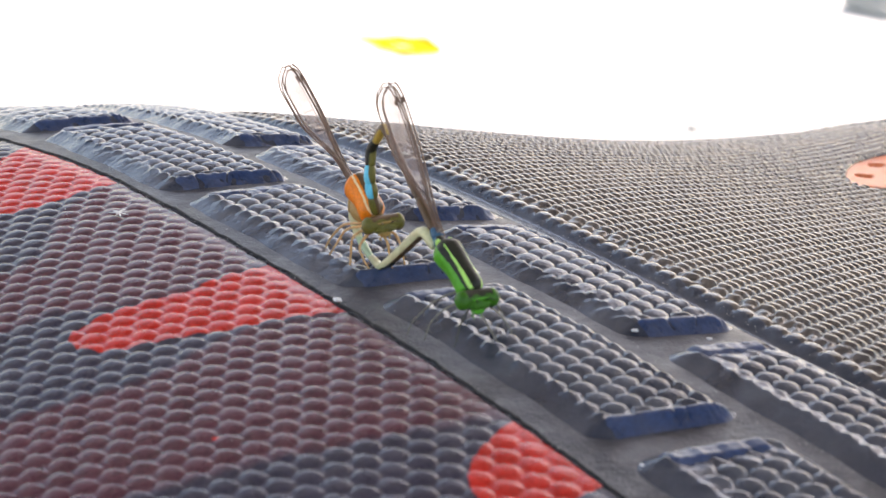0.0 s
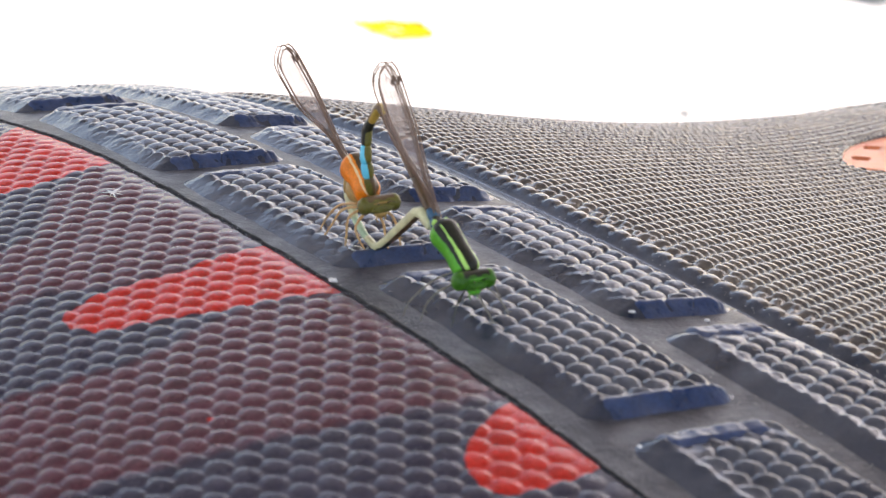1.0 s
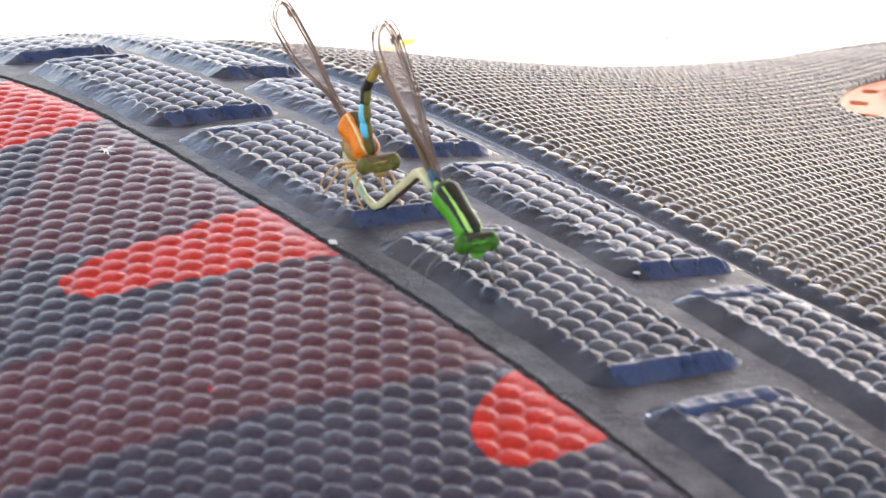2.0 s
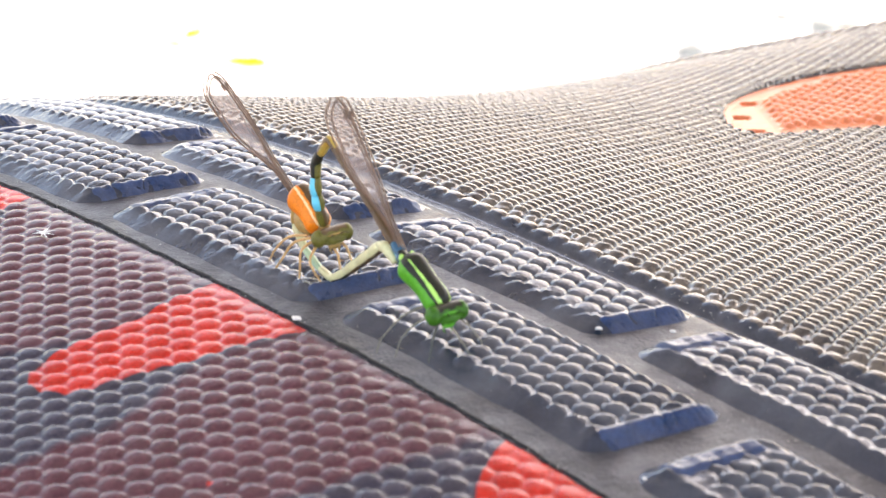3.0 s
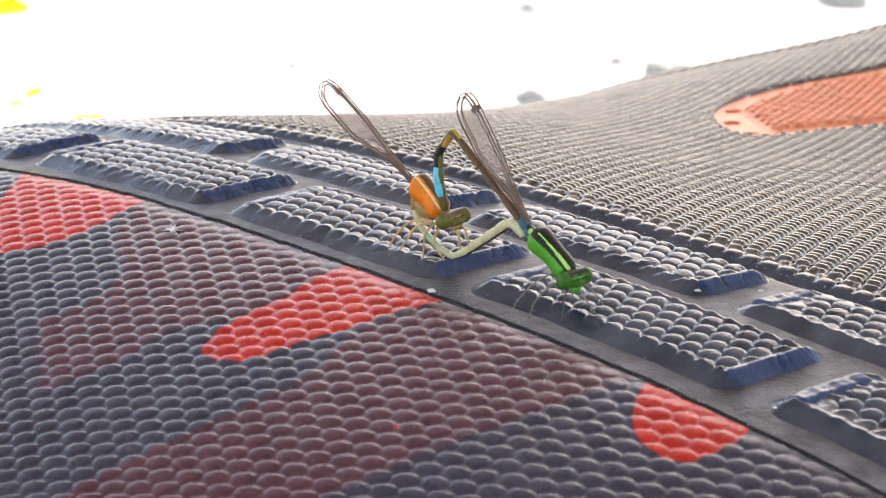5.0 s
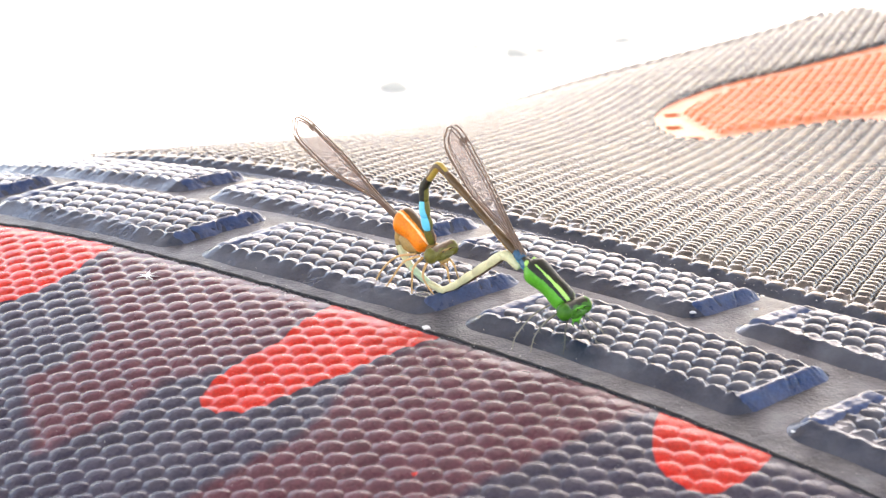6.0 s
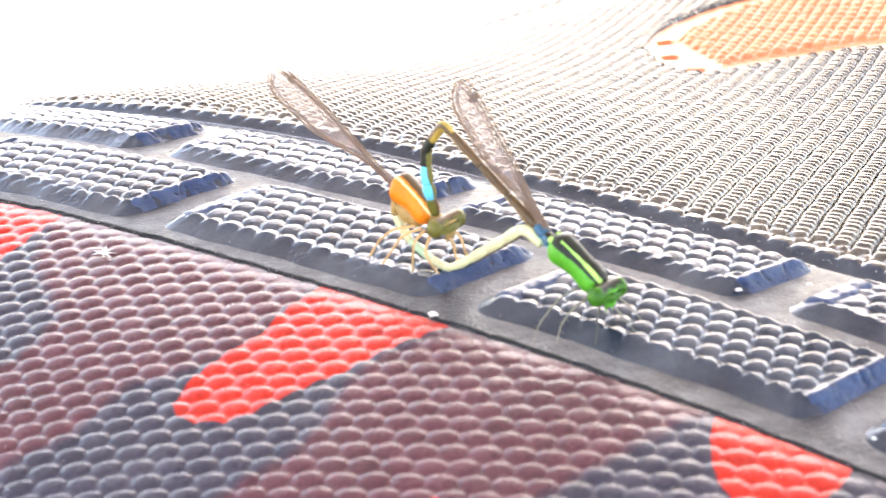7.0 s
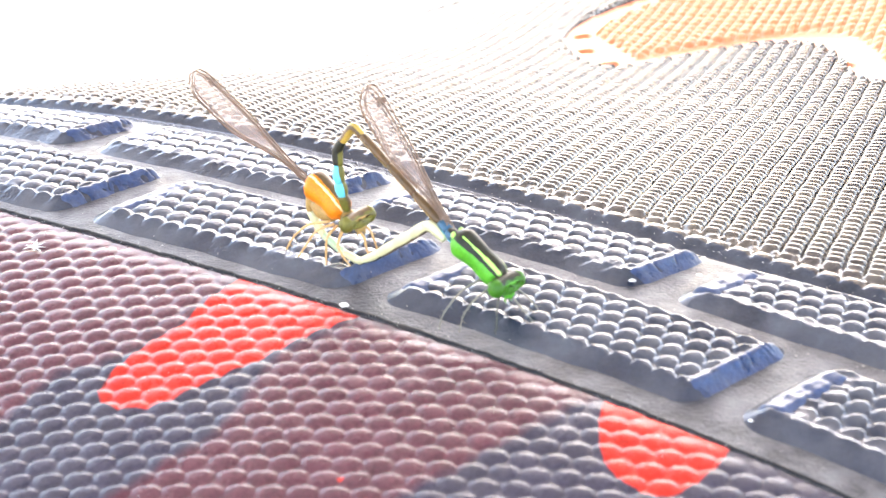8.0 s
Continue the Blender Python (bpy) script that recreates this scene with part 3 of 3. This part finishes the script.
def abdomen(parent, points, radii, cuts, ref, sides=12):
    """Segments along a bent line. cuts: where each ends (0 to 1), with the materials of its back, flank and belly."""
    n = 120
    line = bent(points, n)
    rad = np.interp(np.linspace(0, 1, n), np.linspace(0, 1, len(radii)), radii)
    a = 0.0
    for b, mats in cuts:
        i0, i1 = int(a * (n - 1)), max(int(b * (n - 1)), int(a * (n - 1)) + 2)
        pts = line[i0:i1 + 1]
        rr = [rad[i0 + k] * (0.84 + 0.19 * math.sin(math.pi * k / (len(pts) - 1)) ** 0.6) for k in range(len(pts))]
        bm = tube(pts, rr, ref, sides, lambda ang, s: 0 if ang < 62 else (1 if ang < 118 else 2))
        part("abdomen_segment", bm, list(mats), parent)
        a = b


def wing(parent, base, tip, side, width, seed, spot=VEIN, mark=0.022):
    """A narrow stalked wing: a thin membrane, its veins and the dark spot near its tip."""
    base, tip = Vector(base), Vector(tip)
    L = (tip - base).length
    ax = (tip - base).normalized()
    wd = Vector(side)
    wd = (wd - ax * wd.dot(ax)).normalized()
    nrm = ax.cross(wd)

    def at(s, w):
        full = 0.88 * width * (0.12 + 0.88 * float(smooth(0.12, 0.62, s))) * max(0.0, 1 - max(0, (s - 0.82) / 0.18) ** 2.2) ** 0.5
        return base + ax * (s * L) + wd * (w * full) + nrm * (0.06 * math.sin(9 * s + seed) * w + 0.25 * w * w * s)

    bm = bmesh.new()
    ns, nw = 40, 8
    rows = [[bm.verts.new(at(0.999 * i / ns, -0.3 + 1.3 * j / nw) * MM) for j in range(nw + 1)] for i in range(ns + 1)]
    for i in range(ns):
        for j in range(nw):
            bm.faces.new((rows[i][j], rows[i + 1][j], rows[i + 1][j + 1], rows[i][j + 1]))
    w = part("wing", bm, MEMBRANE, parent, "clear brownish wing membrane")
    veins = bmesh.new()

    def add_vein(pts, r):
        t = tube(pts, [r] * len(pts), nrm, 4, caps=False)
        me = bpy.data.meshes.new("v")
        t.to_mesh(me)
        t.free()
        veins.from_mesh(me)
        bpy.data.meshes.remove(me)

    S = [k / 24 for k in range(25)]
    add_vein([at(0.995 * s, -0.3) for s in S], 0.06)
    add_vein([at(0.995 * s, 1.0) for s in S], 0.052)
    add_vein([at(0.995, -0.3 + 1.3 * k / 6) for k in range(7)], 0.045)
    for wv, s0, s1, r in ((-0.1, 0.0, 0.93, 0.016), (0.15, 0.1, 0.96, 0.007), (0.42, 0.16, 0.95, 0.006), (0.7, 0.2, 0.9, 0.006)):
        add_vein([at(s0 + (s1 - s0) * s, wv + 0.05 * math.sin(6 * s + seed + wv * 9)) for s in S], r)
    rng = random.Random(seed)
    for k in range(7):
        s = 0.35 + 0.09 * k + rng.uniform(-0.01, 0.01)
        if s < 0.96:
            add_vein([at(s + 0.012 * j * 0.3, -0.3 + 1.25 * j / 4) for j in range(5)], 0.006)
    part("venation", veins, VEIN, w, "fine brown veins")
    bm = bmesh.new()
    g = []
    for i in range(5):
        g.append([])
        for j in range(3):
            s, ww = 0.862 + mark * i / 4, -0.28 + 0.16 * j / 2
            g[-1].append((bm.verts.new((at(s, ww) + nrm * 0.04) * MM), bm.verts.new((at(s, ww) - nrm * 0.04) * MM)))
    for i in range(4):
        for j in range(2):
            for k in (0, 1):
                f = [g[i][j][k], g[i + 1][j][k], g[i + 1][j + 1][k], g[i][j + 1][k]]
                bm.faces.new(f if k == 0 else f[::-1])
    part("wing_spot", bm, spot, w, "small brown wing spot")


def leg(parent, points, mat, r=0.085):
    line = curve_through(points, 24)
    rad = [r * (1.15 - 0.65 * k / 23) for k in range(24)]
    bm = tube(line, rad, (0.3, 0.2, 1), 7)
    # spines on the shin
    for k in range(8, 21, 2):
        p = line[k]
        d = (line[k + 1] - line[k - 1]).normalized()
        o = d.cross(Vector((math.sin(k * 2.1), math.cos(k * 2.1), 0.3))).normalized()
        v = [bm.verts.new((p + o * 0.05 + d * 0.03) * MM), bm.verts.new((p + o * 0.05 - d * 0.03) * MM), bm.verts.new((p + o * 0.4 + d * 0.15) * MM)]
        bm.faces.new(v)
    part("leg", bm, mat, parent)


def frame_of(axis, lateral):
    a = Vector(axis).normalized()
    e = Vector(lateral)
    e = (e - a * e.dot(a)).normalized()
    d = a.cross(e)
    if d.z < 0:
        d = -d
    return a, e, d


def damselfly_head(parent, left, right, eye_mat, face_mat, back_mat, brow_mat, mouth_mat, forward, r):
    """A wide head: two round eyes at its ends, the bar between them, mouth, eyelets and feelers."""
    left, right = Vector(left), Vector(right)
    mid = (left + right) / 2
    e = (right - left).normalized()
    fw = Vector(forward)
    fw = (fw - e * fw.dot(e)).normalized()
    up = e.cross(fw)
    if up.z < 0:
        up = -up
    half = (right - left).length / 2
    n = 17
    ring = [r * (0.96 - 0.04 * math.sin(math.pi * k / (n - 1)) ** 2) for k in range(n)]
    line = [left.lerp(right, k / (n - 1)) - fw * r * 0.12 * math.sin(math.pi * k / (n - 1)) for k in range(n)]
    bm = tube(line, ring, up - fw * 0.25, 48, lambda ang, s: 0 if ang < 52 + 7 * math.sin(14 * s) else 1)
    part("head", bm, [back_mat, face_mat], parent)
    for c, k in ((left, -1), (right, 1)):
        bm = blob(c - e * (k * 0.08 * r) - up * 0.06 * r, (e, fw, up), (r * 0.8, r * 0.98, r * 1.04), 4, 0.03)
        bm.normal_update()
        for f in bm.faces:
            g = f.normal
            f.material_index = 1 if g.dot(up) - 0.3 * g.dot(fw) + 0.12 * math.sin(9 * g.x + 4 * g.y) > 0.74 else 0
        part("eye", bm, [eye_mat, back_mat], parent, "large round eye")
    part("face", blob(mid + fw * r * 0.5 - up * r * 0.3, (e, fw, up), (half * 0.85, r * 0.66, r * 0.62), 4, 0.2), face_mat, parent, "face between the eyes")
    part("brow", blob(mid + fw * r * 0.62 + up * r * 0.42, (e, fw, up), (half * 0.9, r * 0.2, r * 0.14), 3, 0.25), brow_mat, parent, "paler line across the front of the head")
    part("mouth", blob(mid + fw * r * 0.62 - up * r * 0.95, (e, fw, up), (half * 0.42, r * 0.45, r * 0.5), 3, 0.3), mouth_mat, parent)
    for k in (-1, 1):
        a = mid + fw * r * 0.6 + up * r * 0.45 + e * (k * half * 0.3)
        part("feeler", tube([a + fw * 0.15, a + fw * 0.35 + up * 0.2 + e * k * 0.15, a + fw * 0.8 + up * 0.3 + e * k * 0.35], [0.06, 0.035, 0.015], (0, 0, 1), 6), back_mat, parent)
        part("eyelet", blob(a + up * 0.12 - e * k * 0.12 - fw * 0.2, (e, fw, up), (0.1, 0.1, 0.1), 2), TAN, parent)
        jaw = mid + fw * r * 0.7 - up * r * 1.1 + e * (k * half * 0.22)
        part("palp", tube([jaw, jaw - up * 0.3 + e * k * 0.12, jaw - up * 0.5 + fw * 0.12], [0.1, 0.07, 0.03], (0.3, 0.2, 1), 7), mouth_mat, parent)


def thorax(parent, back, front, lateral, radius, mats, bands):
    a, e, d = frame_of(Vector(front) - Vector(back), lateral)
    n = 40
    pts = [Vector(back).lerp(Vector(front), k / (n - 1)) + d * 0.18 * math.sin(math.pi * k / (n - 1)) for k in range(n)]
    rad = []
    for k in range(n):
        u = k / (n - 1)
        rad.append(radius * (1.04 - 0.16 * u) * (1 - (1 - min(1, u / 0.2)) ** 2.2 * 0.55) * (1 - (1 - min(1, (1 - u) / 0.16)) ** 2.2 * 0.45) * (1 + 0.05 * math.sin(9 * u)))

    def paint(ang, s):
        for lim, i in bands:
            if ang < lim + 5 * math.sin(3 * s + lim):
                return i
        return bands[-1][1]

    part("thorax", tube(pts, rad, d, 120, paint, squash=1.12), mats, parent)


def male():
    fly = tagged(new("damselfly"), "green and black striped damselfly with cyan tail tip, wings folded", "damselfly", "mating damselflies")
    damselfly_head(fly, (8.0, -11.6, 3.45), (9.75, -10.15, 3.4), HEADGREEN, HEADGREEN, BLACK, GREEN, GREEN, (0.75, -0.7, -0.25), 0.66)
    thorax(fly, (5.7, -7.9, 5.75), (8.55, -10.3, 3.35), (1.95, 2.0, -0.1), 0.96, [GREEN, BLACK, LIME, BLUE], [(33, 1), (43, 2), (64, 1), (180, 0)])
    for c in ((5.55, -8.35, 6.0), (6.2, -7.6, 5.95)):
        part("wing_base", blob(c, ((1, 0, 0), (0, 1, 0), (0, 0, 1)), (0.2, 0.2, 0.27), 3, 0.3), LIME, fly, "pale green knob at the wing roots")
    part("neck", tube([(8.3, -10.1, 3.5), (8.7, -10.7, 3.35), (9.0, -11.1, 3.25)], [0.5, 0.42, 0.5], sides=14), BLACK, fly)
    seg = [(0.05, (BLACK, BLUE, CYAN)), (0.1, (BLUE, BLUE, CYAN)), (0.25, (BROWN, BROWN, OCHRE)), (0.4, (BROWN, BROWN, OCHRE)), (0.56, (BROWN, BROWN, OCHRE)),
           (0.7, (OCHRE, BROWN, OCHRE)), (0.81, (OLIVE, BLACK, BLACK)), (0.875, (OLIVE, CYAN, CYAN)), (0.94, (OLIVE, CYAN, CYAN)), (1.0, (BROWN, OLIVE, OLIVE))]
    abdomen(fly, [(5.75, -7.9, 5.55), (5.25, -6.95, 5.95), (3.6, -4.85, 7.3), (2.1, -2.85, 8.6), (0.7, -1.05, 9.8), (-0.46, 0.42, 10.78), (-1.5, 1.4, 8.6), (-1.42, 1.05, 6.5), (-1.1, 1.1, 5.0), (-0.8, 1.2, 3.85)],
            [0.48, 0.42, 0.34, 0.3, 0.29, 0.31, 0.33, 0.34, 0.37, 0.42, 0.45, 0.36], seg, (0.35, -0.1, 1))
    b, t = (5.6, -7.3, 6.0), (0.15, -2.3, 14.9)
    for k, (db, dt, w) in enumerate((((0, 0, 0), (0, 0, 0), 1.45), ((0.1, 0.15, 0), (0.4, 0.35, -0.05), 1.4), ((-0.15, 0.15, -0.1), (-0.05, 0.15, -0.35), 1.3), ((-0.1, 0.2, -0.1), (0.3, 0.4, -0.35), 1.3))):
        wing(fly, Vector(b) + Vector(db), Vector(t) + Vector(dt), (-0.75, -0.35, -0.45), w, k + 1, spot=VEIN, mark=0.035)
    for pts, mat in ((((7.9, -10.3, 2.9), (6.7, -10.9, 2.3), (5.9, -11.2, 1.3), (5.6, -11.4, 0.1)), LEGPALE),
                     (((7.3, -9.6, 3.2), (5.9, -9.8, 2.4), (4.6, -10.4, 1.0), (4.3, -10.9, 0.1)), LEGPALE),
                     (((8.4, -11.0, 2.7), (8.1, -11.9, 2.0), (8.0, -12.4, 1.2), (7.9, -12.7, 0.5)), LEGDARK),
                     (((9.0, -10.9, 2.8), (9.7, -11.4, 2.0), (10.4, -11.8, 1.2), (10.8, -12.2, 0.6)), LEGPALE),
                     (((8.7, -9.9, 3.0), (10.0, -9.6, 2.2), (11.0, -9.9, 1.3), (11.4, -10.3, 0.7)), LEGPALE),
                     (((8.0, -9.1, 3.3), (9.2, -8.2, 2.6), (10.0, -7.8, 1.6), (10.4, -7.8, 0.8)), LEGDARK)):
        leg(fly, pts, mat, 0.065)
    return fly


def female():
    fly = tagged(new("damselfly"), "orange damselfly with olive head, pale looped abdomen and folded wings", "damselfly", "mating damselflies")
    damselfly_head(fly, (-1.05, -0.3, 3.4), (0.8, 1.35, 3.45), OLIVE, OLIVE, BROWN, TAN, TAN, (0.7, -0.72, -0.1), 0.62)
    thorax(fly, (-3.25, 4.2, 5.0), (-0.95, 1.45, 3.4), (1.9, 2.0, -0.1), 1.0, [ORANGEB, BROWN, CREAM, TAN], [(30, 1), (42, 0), (49, 2), (150, 0), (180, 3)])
    part("underside", blob((-2.3, 2.9, 3.2), ((0.62, -0.72, -0.3), (0.69, 0.72, -0.07), (0.25, -0.15, 0.95)), (1.25, 0.8, 0.75), 3, 0.12), TAN, fly, "tan underside where the legs spring")
    part("neck", tube([(-1.0, 1.5, 3.5), (-0.4, 1.0, 3.45), (0.0, 0.8, 3.4)], [0.5, 0.42, 0.5], sides=14), TAN, fly)
    seg = [(0.08, (ORANGEB, TAN, TAN)), (0.2, (BROWN, PALE, PALE)), (0.32, (BROWN, PALEGREEN, PALEGREEN)), (0.44, (BLACK, PALE, PALE)), (0.56, (BLACK, PALE, PALE)), (0.68, (BROWN, PALE, PALE)), (0.8, (BROWN, PALE, PALE)), (0.9, (BROWN, PALE, PALE)), (1.0, (TAN, PALE, PALE))]
    abdomen(fly, [(-3.1, 4.0, 4.0), (-3.2, 4.0, 2.6), (-2.4, 2.9, 1.2), (-1.2, 1.3, 0.55), (-0.05, -0.1, 0.3), (0.9, -1.5, 1.35), (2.0, -3.2, 2.95), (3.1, -4.9, 4.55), (3.9, -6.1, 5.75), (4.3, -6.55, 5.95), (5.1, -7.3, 5.2)],
            [0.45, 0.36, 0.3, 0.28, 0.28, 0.32, 0.38, 0.4, 0.41, 0.43, 0.42, 0.3], seg, (0.3, 0.1, -1))
    b, t = (-3.4, 4.0, 5.1), (-11.1, 13.8, 10.1)
    for k, (db, dt, w) in enumerate((((0, 0, 0), (0, 0, 0), 1.55), ((0.15, 0.15, 0.0), (0.25, 0.3, 0.05), 1.5), ((-0.1, 0.1, -0.1), (0.15, 0.15, -0.3), 1.4), ((0.0, 0.2, -0.1), (0.35, 0.3, -0.25), 1.4))):
        wing(fly, Vector(b) + Vector(db), Vector(t) + Vector(dt), (-0.5, -0.35, -0.75), w, k + 11)
    for pts, mat in ((((-1.7, 1.4, 2.7), (-3.0, 1.4, 2.2), (-3.8, 1.8, 0.8), (-4.6, 2.2, -0.7)), LEGTAN),
                     (((-1.5, 1.3, 2.6), (-2.3, 0.6, 2.0), (-2.4, 0.6, 0.6), (-2.4, 0.4, -0.6)), LEGTAN),
                     (((-1.1, 0.9, 2.6), (-1.6, -0.1, 1.7), (-1.2, -0.4, 0.8), (-0.7, -0.5, 0.1)), LEGTAN),
                     (((-2.0, 1.8, 2.7), (-3.5, 2.9, 2.0), (-4.6, 3.6, 0.6), (-5.2, 3.8, -0.8)), LEGTAN),
                     (((-0.5, 0.9, 2.8), (0.3, 0.3, 2.1), (0.5, 0.3, 1.2), (0.8, 0.2, 0.2)), LEGTAN),
                     (((-0.4, 1.3, 2.8), (0.7, 1.4, 2.3), (1.2, 1.2, 1.3), (1.6, 1.2, -0.2)), LEGTAN)):
        leg(fly, pts, mat, 0.1)
    return fly


male()
female()

# ---- crumbs on the shoe, leaves and stones on the ground ----
for x, y, s in ((-1.75, -5.9, 0.32), (19.1, -5.2, 0.24), (24.2, -4.6, 0.2), (22.0, -26.5, 0.15)):
    c = tagged(lump("crumb", x, y, s, CRUMB, int(x * 10), 0.4), "small white crumb stuck to the rubber", "crumb", "crumbs")
    c.location = (x * MM, y * MM, (float(top(x, y)) + 0.25) * MM)


def dust():
    """Pale grit scattered on the shoe."""
    rng = random.Random(8)
    bm = bmesh.new()
    for k in range(680):
        if k < 360:
            p, q = rng.uniform(-14, 90), rng.choice((rng.uniform(-4.45, -3.9), rng.uniform(-4.4, -2.6), rng.uniform(9.2, 10.2), rng.uniform(20.0, 21.5)))
            x, y = plan(p, q)
        else:
            x, y = rng.uniform(-40, 34), rng.uniform(-34, 40)
        z = float(top(x, y)) + (0.0 if k < 360 else 0.18)
        r = rng.uniform(0.025, 0.06) * (1.5 if rng.random() < 0.06 else 1)
        vs = [bm.verts.new(((x + r * rng.uniform(0.6, 1.3) * a) * MM, (y + r * rng.uniform(0.6, 1.3) * b) * MM, (z + r * c) * MM)) for a, b, c in ((1, 0, 0), (-0.5, 0.9, 0), (-0.5, -0.9, 0), (0, 0, 1))]
        for f in ((0, 1, 3), (1, 2, 3), (2, 0, 3), (0, 2, 1)):
            bm.faces.new([vs[i] for i in f])
    me = bpy.data.meshes.new("dust")
    bm.to_mesh(me)
    bm.free()
    tagged(link("dust", me, GRIT), "pale grit scattered over the shoe", "dust", kind="stuff")


dust()


def leaf(x, y, length, width, turn, seed):
    """A dry curled leaf with a midrib."""
    bm = bmesh.new()
    ns, nw = 16, 6
    rng = random.Random(seed)
    bend = rng.uniform(0.2, 0.5)
    g = []
    for i in range(ns + 1):
        s = i / ns
        half = width / 2 * (math.sin(math.pi * min(1, s ** 1.5 * 0.97 + 0.01)) ** 0.8 * (1 + 0.12 * math.sin(19 * s + seed)) + 0.03)
        g.append([bm.verts.new(((s - 0.5) * length * MM, (j / nw * 2 - 1) * half * MM, (bend * length * 0.06 * (2 * s - 1) ** 2 + abs(j / nw * 2 - 1) ** 1.5 * half * 0.12 + 0.3) * MM)) for j in range(nw + 1)])
    for i in range(ns):
        for j in range(nw):
            bm.faces.new((g[i][j], g[i + 1][j], g[i + 1][j + 1], g[i][j + 1]))
    bmesh.ops.solidify(bm, geom=bm.faces[:], thickness=0.0006)
    for f in bm.faces:
        f.smooth = True
    me = bpy.data.meshes.new("leaf")
    bm.to_mesh(me)
    bm.free()
    ob = tagged(link("leaf", me, LEAF), "dry curled yellow leaf lying on the concrete", "leaf", "fallen leaves")
    ob.matrix_world = pose(x * MM, y * MM, (FLOOR_Z - 0.6) * MM, 0, 0, turn)
    return ob


for x, y, length, width, turn, seed in ((-517, 2556, 112, 70, -10, 1), (-337, 2152, 52, 26, -6, 2), (-408, 2232, 40, 17, 70, 3), (-424, 2196, 26, 14, 10, 4)):
    leaf(x, y, length, width, turn, seed)
for x, y, size in ((151, 2274, 19), (308, 2393, 20), (336, 2404, 12), (260, 2424, 10), (440, 2440, 14), (464, 2462, 10), (-125, 2359, 8), (585, 2723, 34), (72, 3000, 42), (163, 2640, 9)):
    c = tagged(lump("pebble", x, y, size, PEBBLE, int(x + y), 0.5), "weathered grey pebble on the concrete", "pebble", "pebbles")
    c.location = (x * MM, y * MM, (FLOOR_Z + size * 0.12) * MM)


def motions():
    pass


motions()
